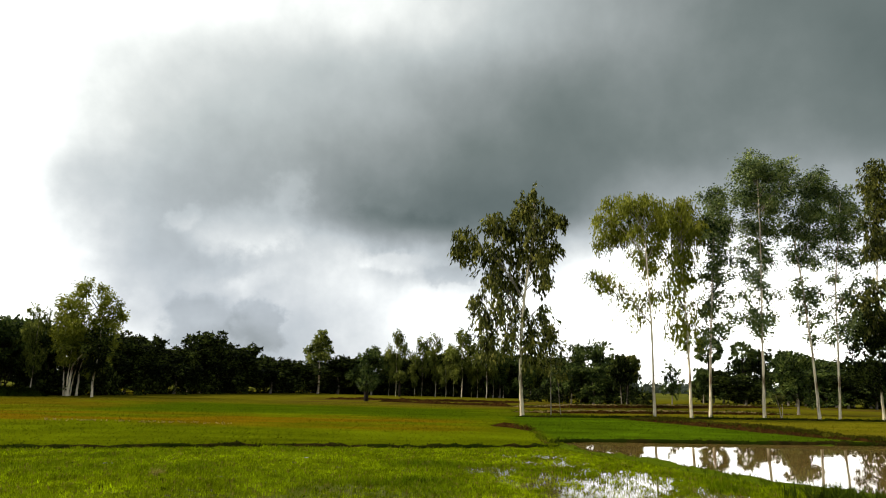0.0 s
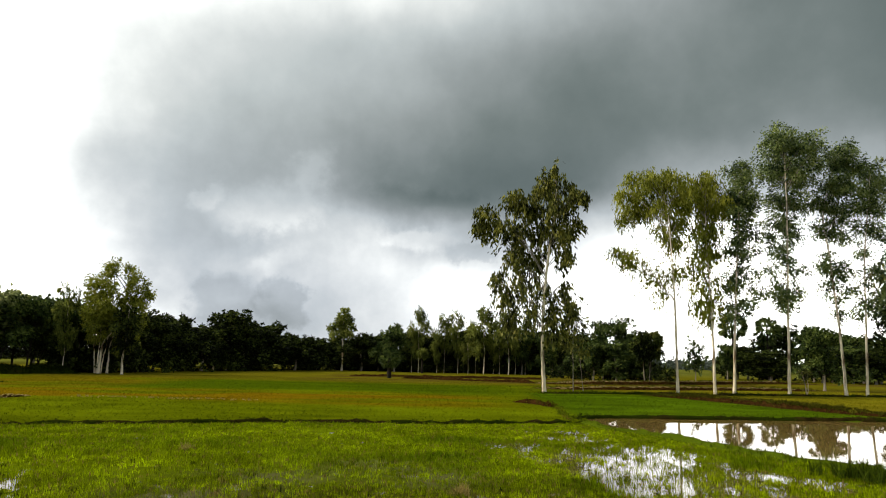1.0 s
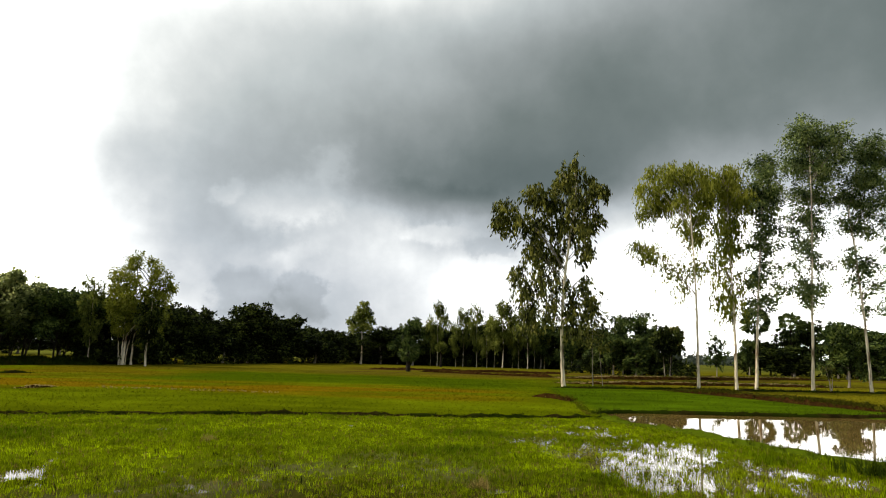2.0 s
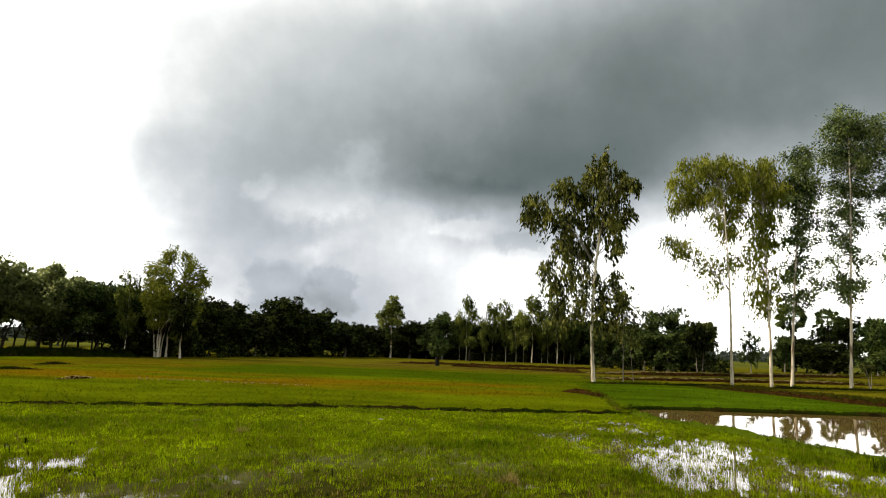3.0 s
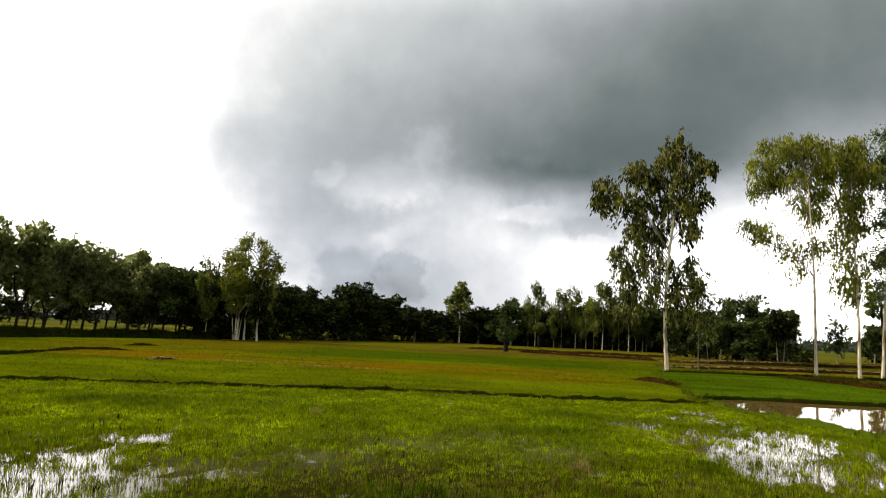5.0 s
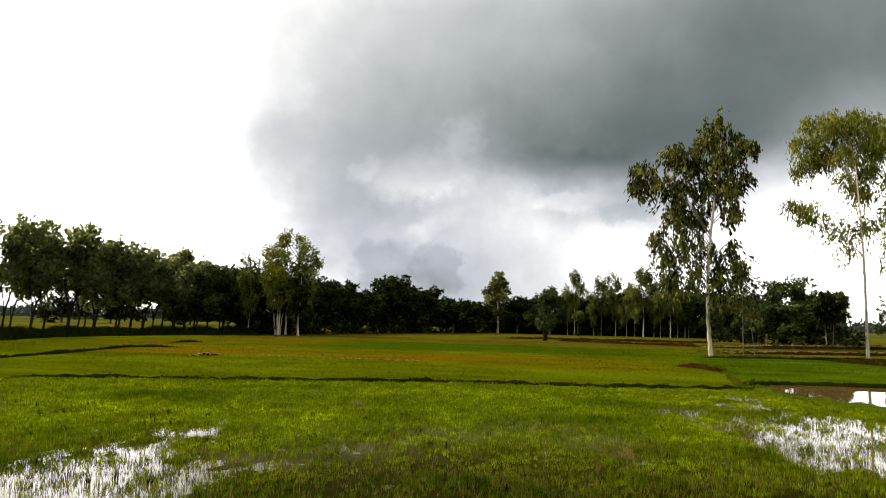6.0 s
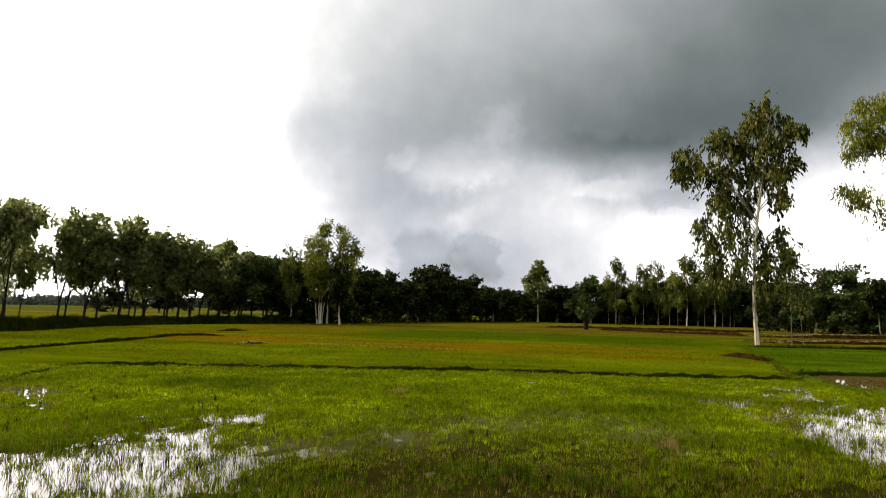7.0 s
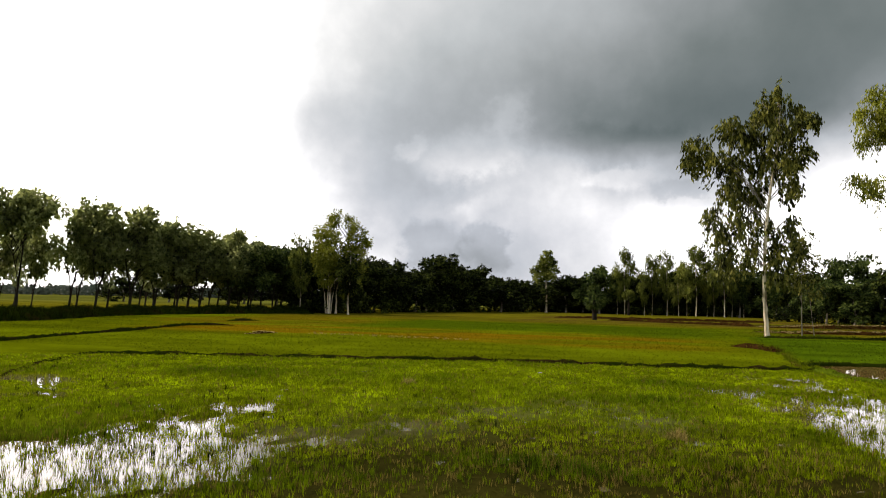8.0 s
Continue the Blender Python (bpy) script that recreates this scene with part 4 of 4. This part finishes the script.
tree("eucalyptus_tree", (24.36, 43.81), 29.1, [[(0, 0), (-0.09, 3.74), (-0.35, 8.95), (-0.52, 12.06), (0.51, 15.92)]], 0.095,
     [(0.88, 16.28, 0.64), (0.3, 15.35, 0.8), (1.3, 15.22, 0.79), (0.01, 13.79, 0.87), (1.01, 13.68, 0.86), (-0.74, 12.87, 0.63), (0.22, 12.0, 0.77), (1.23, 12.3, 0.57), (-0.71, 10.9, 0.55), (0.43, 10.44, 0.57), (-0.52, 8.96, 0.54), (0.25, 8.17, 0.52), (-0.64, 7.26, 0.38), (-0.05, 6.31, 0.44), (-0.3, 7.7, 0.45), (0.45, 6.9, 0.4), (-0.8, 8.3, 0.4), (0.1, 5.4, 0.35)],
     LEAF_GREEN, BARK_PALE, "leaning grey-trunked eucalyptus with loose green foliage", 66, 0.9, 9, 30, 0.17, 0.09, 0.4, 0.4, limb=0.02, group=ROW, single=True, fill=1, crowd=1.5, behind=0.1, bunch=0.15, limb_bark=BARK_GREY)
tree("eucalyptus_tree", (26.11, 44.57), 30.4, [[(0, 0), (0.25, 4.54), (0.49, 9.06), (1.2, 14.5)]], 0.085,
     [(0.97, 14.93, 0.72), (1.56, 14.05, 0.72), (0.64, 12.96, 0.71), (1.42, 12.29, 0.63), (0.65, 10.99, 0.59), (1.43, 10.54, 0.54), (0.36, 9.46, 0.54), (0.92, 8.28, 0.53), (0.3, 6.79, 0.53), (0.69, 5.65, 0.45), (-0.15, 5.29, 0.3), (1.7, 9.0, 0.5), (-0.3, 7.8, 0.5), (1.1, 6.6, 0.5)],
     LEAF_GREEN, BARK_PALE, "slim eucalyptus with thin leafy side shoots", 67, 0.8, 9, 30, 0.17, 0.09, 0.4, 0.4, limb=0.02, group=ROW, single=True, fill=1, crowd=1.5, behind=0.1, bunch=0.15, limb_bark=BARK_GREY)
tree("eucalyptus_tree", (30.13, 46.34), 33.0, [[(0, 0), (0.03, 2.43), (0.43, 9.43), (1.34, 17.57)]], 0.095,
     [(1.26, 17.79, 0.93), (0.45, 16.43, 0.67), (1.22, 15.48, 1.03), (0.4, 13.92, 0.74), (0.92, 12.21, 1.02), (0.01, 11.48, 0.57), (0.66, 9.41, 0.88), (-0.14, 7.86, 0.64), (0.22, 6.28, 0.78), (2.24, 15.75, 1.03), (1.94, 12.52, 1.0), (1.96, 9.33, 0.86), (-1.0, 8.6, 0.8), (-1.0, 6.6, 0.7)],
     LEAF_OLIVE, BARK_PALE, "tall bushy eucalyptus with olive foliage down the trunk", 68, 1.2, 14, 11, 0.32, 0.12, 0.7, 0.8, fill=1, group=ROW, single=True, bunch=0.1, limb_bark=BARK_GREY)
tree("broadleaf_tree", (30.2, 44.8), 34, [[(0.2, 0), (0.1, 2.2), (-0.6, 4.8)]], 0.09,
     [(-2.4, 3.9, 0.5), (-1.8, 5.0, 0.8), (-1.0, 5.6, 0.8), (-0.3, 5.2, 0.9), (-1.6, 3.6, 0.8), (-0.7, 3.9, 0.9), (0.2, 4.2, 0.9), (-0.9, 2.8, 0.7), (0.0, 2.6, 0.8), (-1.9, 2.6, 0.5), (-2.2, 6.0, 0.6), (-0.6, 6.5, 0.8), (0.4, 6.2, 0.9), (-1.4, 6.3, 0.7), (0.6, 3.2, 0.9), (0.9, 5.0, 0.9), (0.5, 7.2, 0.7)],
     LEAF_DARK, BARK_GREY, "dark leafy young tree at the end of the row", 69, 1.0, 24, 12, 0.22, 0.1, 0.2, 0.4)
# saplings
tree("sapling", (6.9, 41.8), 9.4, [[(-0.05, 0), (-0.05, 2.6), (0, 5.0)], [(0.55, 0), (0.4, 1.6), (0.25, 3.6)]], 0.03,
     [(0.0, 5.1, 0.4), (-0.3, 4.5, 0.45), (0.35, 4.3, 0.5), (0.0, 3.7, 0.5), (0.6, 3.4, 0.5), (-0.35, 3.1, 0.4), (0.3, 2.7, 0.45), (0.8, 2.5, 0.35)],
     LEAF_OLIVE, BARK_GREY, "slim young tree with thin pale stems beside the bund", 70, 0.5, 22, 9, 0.22, 0.08, 0.4, 0.4, 0.012)
tree("sapling", (16.6, 62), 15, [[(0, 0), (-0.1, 1.8), (-0.1, 4.2)], [(0.4, 0), (0.5, 1.8), (0.6, 3.4)]], 0.05,
     [(-0.2, 4.3, 0.6), (0.5, 3.8, 0.7), (-0.5, 3.5, 0.6), (0.2, 3.0, 0.7), (0.9, 2.9, 0.6), (-0.2, 2.4, 0.5)],
     LEAF_DARK, BARK_GREY, "young twin-stemmed tree on the field path", 71, 0.7, 34, 10, 0.28, 0.13, 0.4, 0.3, 0.015)
tree("sapling", (22.5, 66), 18.8, [[(0, 0), (0.05, 2.0), (-0.1, 4.0)]], 0.05,
     [(-0.1, 4.1, 0.4), (0.3, 3.6, 0.5), (-0.4, 3.2, 0.5), (0.6, 2.7, 0.5), (0.0, 2.4, 0.5), (-0.6, 2.0, 0.4), (0.3, 1.6, 0.4)],
     LEAF_MID, BARK_GREY, "sparse young tree standing alone in the gap", 72, 0.5, 24, 11, 0.25, 0.1, 0.5, 0.4, 0.02)
tree("sapling", (22.6, 45.2), 26.6, [[(0, 0), (-0.1, 0.8), (-0.25, 1.5)], [(0.05, 0), (0.1, 0.8), (0.1, 1.4)]], 0.035,
     [(-0.2, 1.5, 0.25), (0.1, 1.4, 0.25), (-0.1, 1.1, 0.25)],
     LEAF_OLIVE, BARK_GREY, "knee-high sapling with pale forked stems", 73, 0.2, 10, 6, 0.16, 0.05, 0.3, 0.2, 0.012)
# the many-stemmed tree at the end of the left row
tree("eucalyptus_tree", (-31.94, 58.62), -28.6, [[(0.05, 0), (0.12, 1.5), (0.25, 2.8), (0.9, 3.8), (1.8, 6.5)], [(-0.05, 0), (-0.08, 1.8), (-0.05, 3.6), (-0.2, 7)], [(-0.2, 0), (-0.33, 1.0), (-0.45, 2.2), (-0.8, 5)], [(0.25, 0), (0.36, 1.5), (0.55, 3), (0.7, 7.8)], [(0.75, 0), (0.78, 1.1), (0.9, 3), (2.3, 7.6)]], 0.12,
     [(-1.1, 7.0, 0.7), (-0.8, 7.9, 0.6), (-0.2, 8.4, 0.6), (0.2, 7.6, 0.7), (-0.6, 6.4, 0.9), (0.3, 6.3, 0.9), (-1.0, 5.4, 0.7), (-0.2, 5.2, 0.9), (0.7, 5.0, 0.9), (-0.8, 4.2, 0.6), (0.1, 4.2, 0.6), (1.0, 4.3, 0.6), (-0.7, 3.2, 0.45), (-0.1, 3.3, 0.4), (1.5, 3.2, 0.6), (2.3, 3.0, 0.6), (1.7, 2.3, 0.5), (0.5, 9.1, 0.3), (0.7, 9.9, 0.3), (0.1, 9.6, 0.25),
      (1.9, 9.6, 0.35), (2.0, 8.7, 0.45), (2.7, 8.7, 0.4), (2.4, 7.8, 0.55), (3.3, 7.6, 0.5), (3.6, 7.2, 0.3), (2.9, 6.9, 0.7), (1.7, 6.6, 0.7), (3.1, 6.0, 0.5), (2.2, 5.9, 0.9), (1.6, 5.0, 0.9), (2.8, 5.0, 0.6), (2.2, 4.0, 0.7)],
     LEAF_YELLOW, BARK_PALE, "broad old eucalyptus with several pale trunks fanning from one foot", 74, 1.1, 15, 24, 0.22, 0.11, 0.35, 0.35, 0.05, bunch=0.15)
tree("eucalyptus_tree", (-29.2, 57.5), -27, [[(0, 0), (-0.05, 1.5), (0.1, 3.2), (0.1, 5.6)]], 0.1,
     [(0.1, 5.0, 0.7), (-0.4, 4.3, 0.7), (0.5, 4.0, 0.7), (0.0, 3.4, 0.7), (0.4, 2.6, 0.6), (-0.3, 2.3, 0.6)],
     LEAF_DARK, BARK_PALE, "thin pale-stemmed tree at the edge of the grove", 75, 0.7, 18, 10, 0.3, 0.12, 0.3, 0.4)


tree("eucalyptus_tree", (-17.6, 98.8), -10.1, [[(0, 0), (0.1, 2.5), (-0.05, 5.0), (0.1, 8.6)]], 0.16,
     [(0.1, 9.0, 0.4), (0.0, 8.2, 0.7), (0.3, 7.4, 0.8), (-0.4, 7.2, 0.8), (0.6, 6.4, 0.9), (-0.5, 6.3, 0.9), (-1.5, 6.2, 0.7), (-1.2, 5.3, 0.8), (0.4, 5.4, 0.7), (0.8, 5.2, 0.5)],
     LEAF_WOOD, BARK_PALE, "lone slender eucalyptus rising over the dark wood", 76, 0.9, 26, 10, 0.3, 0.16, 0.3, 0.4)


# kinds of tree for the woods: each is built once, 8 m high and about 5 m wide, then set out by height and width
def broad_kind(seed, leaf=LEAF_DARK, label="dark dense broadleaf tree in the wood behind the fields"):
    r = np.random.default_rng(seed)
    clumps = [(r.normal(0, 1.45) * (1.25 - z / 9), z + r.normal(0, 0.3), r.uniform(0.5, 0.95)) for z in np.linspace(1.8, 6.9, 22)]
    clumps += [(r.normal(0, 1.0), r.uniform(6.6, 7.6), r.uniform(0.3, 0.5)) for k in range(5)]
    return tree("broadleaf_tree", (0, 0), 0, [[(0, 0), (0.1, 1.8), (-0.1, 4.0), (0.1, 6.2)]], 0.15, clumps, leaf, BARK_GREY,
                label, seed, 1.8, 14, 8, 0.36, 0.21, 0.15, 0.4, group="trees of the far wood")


def slender_kind(seed):
    r = np.random.default_rng(seed)
    clumps = [(r.normal(0, 0.35 + 0.7 * np.sin((z - 1.8) / 6.0 * 3)), z, r.uniform(0.45, 0.9)) for z in np.linspace(2.5 + 0.4 * (seed % 3), 7.5, 19)]
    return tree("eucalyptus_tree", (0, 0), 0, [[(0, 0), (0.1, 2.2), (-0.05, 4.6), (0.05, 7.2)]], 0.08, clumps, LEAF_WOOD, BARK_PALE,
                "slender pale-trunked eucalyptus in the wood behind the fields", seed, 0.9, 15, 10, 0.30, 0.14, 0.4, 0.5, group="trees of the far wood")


def leaning_kind(seed, leaf=LEAF_GLARE, label="leaning dark-trunked tree of the long row", low=3.5):
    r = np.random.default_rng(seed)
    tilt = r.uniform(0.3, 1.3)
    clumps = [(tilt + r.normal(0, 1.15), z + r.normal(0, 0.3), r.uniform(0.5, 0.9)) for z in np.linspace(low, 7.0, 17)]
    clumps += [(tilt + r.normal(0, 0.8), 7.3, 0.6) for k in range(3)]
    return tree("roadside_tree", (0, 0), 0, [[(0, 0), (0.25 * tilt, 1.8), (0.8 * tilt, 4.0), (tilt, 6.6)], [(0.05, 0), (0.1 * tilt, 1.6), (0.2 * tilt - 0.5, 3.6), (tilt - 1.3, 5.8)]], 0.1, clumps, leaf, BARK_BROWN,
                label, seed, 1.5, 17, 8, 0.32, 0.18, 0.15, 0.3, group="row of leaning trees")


PLACED = set()


def plant_out(kinds, spots, seed):
    """Sets kinds out at (x, y, height, width); the first of every kind is moved, the rest are copies."""
    r = random.Random(seed)
    for n, (px, py, high, wide) in enumerate(spots):
        kind = kinds[n % len(kinds)]
        size = Matrix.Diagonal((wide / 5.0, wide / 5.0, high / 8.0, 1))
        m = pose(px, py, 0.0, 0, 0, math.degrees(math.atan2(-px, py)) + r.uniform(-25, 25)) @ size
        if kind.name in PLACED:
            copy = copy_thing(kind, Matrix.Identity(4))
            copy.matrix_basis = m
        else:
            kind.matrix_basis = m
            PLACED.add(kind.name)


BROAD = [broad_kind(s) for s in (101, 102, 103, 104)]
THICKET = [broad_kind(s, LEAF_MID, "mid-green leafy tree of the thicket, sunlight put into its leaf colour") for s in (105, 106, 107)]
SLENDER = [slender_kind(s) for s in (111, 112, 113)]
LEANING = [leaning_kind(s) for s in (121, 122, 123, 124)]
TALL = [leaning_kind(127, LEAF_GLARE, "tall open-crowned tree of the row, glare put into its leaf colour", 5.2)]
# same leaning trees in a darker leaf, so shade is in the colour
SHADE_COLOURED = [leaning_kind(s, LEAF_MID, "deep green leaning tree of the row, shade put into its leaf colour") for s in (125, 126)]
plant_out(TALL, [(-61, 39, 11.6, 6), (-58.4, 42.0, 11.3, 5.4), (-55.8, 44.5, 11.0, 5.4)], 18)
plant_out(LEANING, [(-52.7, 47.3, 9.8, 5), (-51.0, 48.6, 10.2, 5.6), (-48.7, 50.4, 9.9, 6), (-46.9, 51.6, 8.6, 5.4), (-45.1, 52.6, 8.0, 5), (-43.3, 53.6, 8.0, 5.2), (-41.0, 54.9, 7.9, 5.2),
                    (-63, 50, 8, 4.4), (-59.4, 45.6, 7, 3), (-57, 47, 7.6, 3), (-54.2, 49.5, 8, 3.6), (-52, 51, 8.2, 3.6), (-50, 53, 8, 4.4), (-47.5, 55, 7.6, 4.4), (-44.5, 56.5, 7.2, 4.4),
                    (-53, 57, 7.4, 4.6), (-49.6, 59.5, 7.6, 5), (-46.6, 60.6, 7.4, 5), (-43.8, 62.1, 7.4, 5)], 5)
plant_out(SHADE_COLOURED, [(-39.1, 55.8, 6.7, 4.6), (-37.1, 56.7, 6.6, 4.6), (-42, 58, 7, 4.4), (-40, 59, 6.6, 4.4), (-38, 59.5, 6.4, 4.2), (-36, 60, 6.4, 4.2), (-41.2, 63.4, 7.2, 5), (-39, 63.6, 6.8, 5)], 17)
plant_out(BROAD, [(-38.5, 66.7, 6.5, 6), (-35.3, 67.3, 6.5, 6), (-33, 66, 6, 5)], 6)
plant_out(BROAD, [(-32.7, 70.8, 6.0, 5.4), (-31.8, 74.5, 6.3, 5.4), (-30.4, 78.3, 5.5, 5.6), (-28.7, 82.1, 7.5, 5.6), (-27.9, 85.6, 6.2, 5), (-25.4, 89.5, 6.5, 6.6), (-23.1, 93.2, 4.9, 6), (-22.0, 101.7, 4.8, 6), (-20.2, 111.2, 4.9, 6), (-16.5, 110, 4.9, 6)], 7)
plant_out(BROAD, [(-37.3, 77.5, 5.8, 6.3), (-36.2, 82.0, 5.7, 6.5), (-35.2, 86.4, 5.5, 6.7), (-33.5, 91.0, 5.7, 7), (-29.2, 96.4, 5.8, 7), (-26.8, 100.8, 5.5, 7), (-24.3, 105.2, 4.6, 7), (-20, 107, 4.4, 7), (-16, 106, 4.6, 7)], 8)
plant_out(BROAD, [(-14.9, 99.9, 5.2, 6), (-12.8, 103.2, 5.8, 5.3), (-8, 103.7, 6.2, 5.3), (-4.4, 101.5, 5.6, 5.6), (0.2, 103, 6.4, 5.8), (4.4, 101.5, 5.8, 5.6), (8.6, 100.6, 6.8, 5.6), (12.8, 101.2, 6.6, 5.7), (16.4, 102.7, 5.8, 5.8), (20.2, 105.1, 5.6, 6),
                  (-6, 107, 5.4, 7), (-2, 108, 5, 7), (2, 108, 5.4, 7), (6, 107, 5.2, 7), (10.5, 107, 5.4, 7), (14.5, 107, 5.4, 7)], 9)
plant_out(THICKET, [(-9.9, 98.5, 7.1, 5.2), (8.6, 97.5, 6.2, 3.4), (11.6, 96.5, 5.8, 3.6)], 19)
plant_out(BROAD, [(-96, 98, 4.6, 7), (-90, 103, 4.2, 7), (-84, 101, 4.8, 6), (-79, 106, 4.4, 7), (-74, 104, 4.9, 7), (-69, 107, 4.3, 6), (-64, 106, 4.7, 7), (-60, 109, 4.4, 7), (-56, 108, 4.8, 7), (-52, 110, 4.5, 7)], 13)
plant_out(SLENDER, [(-34.3, 57.2, 7.6, 2.6), (-6.3, 97.8, 9.4, 2.9), (-2.6, 99, 8.4, 2.5), (-0.6, 98, 8.9, 2.8), (3.1, 96.9, 9.6, 4.6), (6.6, 95.8, 9.0, 3.8), (14.6, 98.9, 7.3, 3), (9.2, 98.6, 8.2, 3.4), (16.9, 100.6, 6.4, 3.1), (-4.5, 101.9, 6.8, 3), (1.3, 103, 7.3, 2.8),
                    (-7.4, 99.5, 6.2, 2.4), (-3.6, 97.2, 5.6, 2), (0.9, 97.4, 5.8, 2.2), (2.0, 99.5, 7.4, 2.6), (4.6, 98.6, 7.6, 3), (5.4, 97.5, 6.2, 2.4), (7.7, 98.0, 6.8, 2.6), (12.9, 97.0, 6.0, 2.6)], 10)
plant_out(THICKET, [(13.8, 76.8, 5.3, 3), (15.4, 74.4, 6.5, 3), (17.6, 75, 6.8, 3.2), (19.2, 76.6, 5.6, 2.6), (14.2, 73.6, 4.4, 3.4), (16.3, 72.2, 4.3, 3.8), (18.6, 73.4, 4.0, 3.2)], 11)
plant_out(BROAD, [(38.3, 95.4, 4.6, 5.0), (39.9, 95.8, 4.8, 5.0), (42.4, 94.8, 6.2, 4.4), (44.0, 92.9, 7.6, 3.6), (47.3, 88.1, 6.0, 3.9), (50.3, 86.4, 6.1, 5.0), (51.9, 85.5, 5.8, 4.9), (55.2, 83.4, 5.8, 4.7), (59.9, 80.1, 5.8, 4.8), (38.5, 85.7, 4.1, 5.9), (43.6, 83.3, 4.5, 5.6), (48.3, 80.6, 4.2, 5.2)], 12)
plant_out(THICKET, [(45.5, 89.0, 7.4, 4.2), (48.7, 87.4, 6.3, 5.1), (53.4, 84.5, 5.8, 4.8), (57.3, 82.0, 5.8, 5.1), (36.1, 93.3, 4.9, 2.9), (46.3, 81.8, 4.5, 5.4), (50.7, 79.2, 4.2, 5.0), (27.9, 53.1, 5.0, 3.2)], 14)


# ---- palms ----
def fan_palm(place, high, spread, label, seed, thick=0.16, leaf=LEAF_WOOD):
    """A toddy palm: a rough trunk under a round head of stiff fans."""
    r = np.random.default_rng(seed)
    root = new("fan_palm")
    root.matrix_world = pose(place[0], place[1], 0.0, 0, 0, r.uniform(0, 360))
    tagged(root, label, "palm", "fan palms")
    top = high - spread
    p = spline([(0, 0, 0), (0.06, 0.02, top * 0.5), (0, 0, top)], 8)
    v, q = tube(p, thick * (1.15 - 0.35 * np.linspace(0, 1, len(p))), 10, r)
    part("trunk", fast_mesh("trunk", v, q, BARK_BROWN, None, True), root)
    for n in range(56):
        d = r.standard_normal(3)
        d[2] = d[2] + 0.1
        d /= np.linalg.norm(d)
        hub = np.array([0, 0, top]) + d * spread * 0.5
        side = np.cross(d, r.standard_normal(3))
        side /= np.linalg.norm(side)
        fan = np.linspace(-1.35, 1.35, 15)
        way = d * np.cos(fan)[:, None] + side * np.sin(fan)[:, None] + [0, 0, -0.12]
        blades = leaf_quads(np.repeat(hub[None], 15, 0), way, spread * 0.5 * (0.7 + 0.3 * np.cos(fan)), spread * 0.075, r)
        v, q = joined([tube(np.array([[0, 0, top], hub]), [0.03, 0.02], 4), blades])
        part("frond", fast_mesh("frond", v, q, leaf), root)
    return root


fan_palm((-6.82, 63.95), 3.1, 1.2, "short round-headed palm with a thick dark trunk", 131, 0.2, LEAF_MID)
fan_palm((20.0, 72.3), 5.7, 1.75, "round-headed palm at the edge of the thicket", 135, 0.15, LEAF_OLIVE)
fan_palm((-5.4, 92), 3.6, 1.0, "small palm before the wood", 132, 0.15)
fan_palm((36.9, 92.9), 9.6, 2.4, "toddy palm rising behind the tall trees", 133, 0.17, LEAF_MID)
fan_palm((41.3, 92.2), 9.0, 2.3, "toddy palm rising behind the tall trees", 134, 0.17, LEAF_MID)


# ---- shrubs ----
def shrub_kind(seed, leaf, label):
    r = np.random.default_rng(seed)
    root = new("shrub")
    tagged(root, label, "shrub", "undergrowth of the wood")
    clumps = [(r.normal(0, 0.55), r.normal(0, 0.5), r.uniform(0.3, 1.0), r.uniform(0.3, 0.5)) for n in range(9)]
    stems = [tube(spline([(0, 0, 0), (c[0] * 0.4, c[1] * 0.4, c[2] * 0.6), c[:3]], 4), np.linspace(0.03, 0.01, 9), 5) for c in clumps]
    v, q = joined(stems)
    tagged(part("branchwork", fast_mesh("branchwork", v, q, BARK_BROWN), root), kind="stuff")
    v, q = clump_leaves(clumps, r, 26, 7, 0.26, 0.12, 0.1, 0.25)
    part("foliage", fast_mesh("foliage", v, q, leaf), root)
    return root


SHRUBS = [shrub_kind(s, LEAF_DARK, "dark low shrub at the foot of the wood") for s in (141, 142)]
r = random.Random(15)
spots = []
for line, n in (([(-37, 61.5), (-34, 62), (-31, 68), (-29, 78), (-25, 89), (-21, 101), (-17, 108), (-12, 103)], 50), ([(11, 77), (22, 74.5)], 9), ([(40, 97), (64, 83)], 14), ([(-9, 102.5), (14, 100.5)], 42)):
    path = spline([(a, b, 0) for a, b in line], 12)
    for k in range(n):
        p = path[int(r.random() * (len(path) - 1))]
        spots.append((p[0] + r.gauss(0, 1.0), p[1] + r.gauss(0, 1.0), r.uniform(7, 14), r.uniform(5, 9)))
spots.append((19.1, 64.8, 9, 6))
plant_out(SHRUBS, spots, 16)

# ---- far woods on the horizon ----
rng = np.random.default_rng(77)
th = np.radians(rng.uniform(-75, 75, 2600))
dist = rng.uniform(330, 430, 2600)
size = 2.4 + 3.6 * rough_noise(np.degrees(th) * 0.35, th * 0, 9)
clumps = np.stack([np.sin(th) * dist, np.cos(th) * dist, size * rng.uniform(0.2, 0.9, 2600), size * 0.45], -1)
at = np.repeat(clumps[:, :3], 24, 0) + rng.normal(0, 1, (62400, 3)) * np.repeat(clumps[:, 3:], 24, 0) * 0.6
at[:, 2] = np.abs(at[:, 2])
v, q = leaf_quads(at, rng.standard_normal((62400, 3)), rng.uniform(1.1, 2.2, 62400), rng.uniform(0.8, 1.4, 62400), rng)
tagged(new("far_woods", fast_mesh("far_woods", v, q, LEAF_FAR)), "low band of woods along the horizon, haze put into its leaf colour", "woods", kind="stuff")
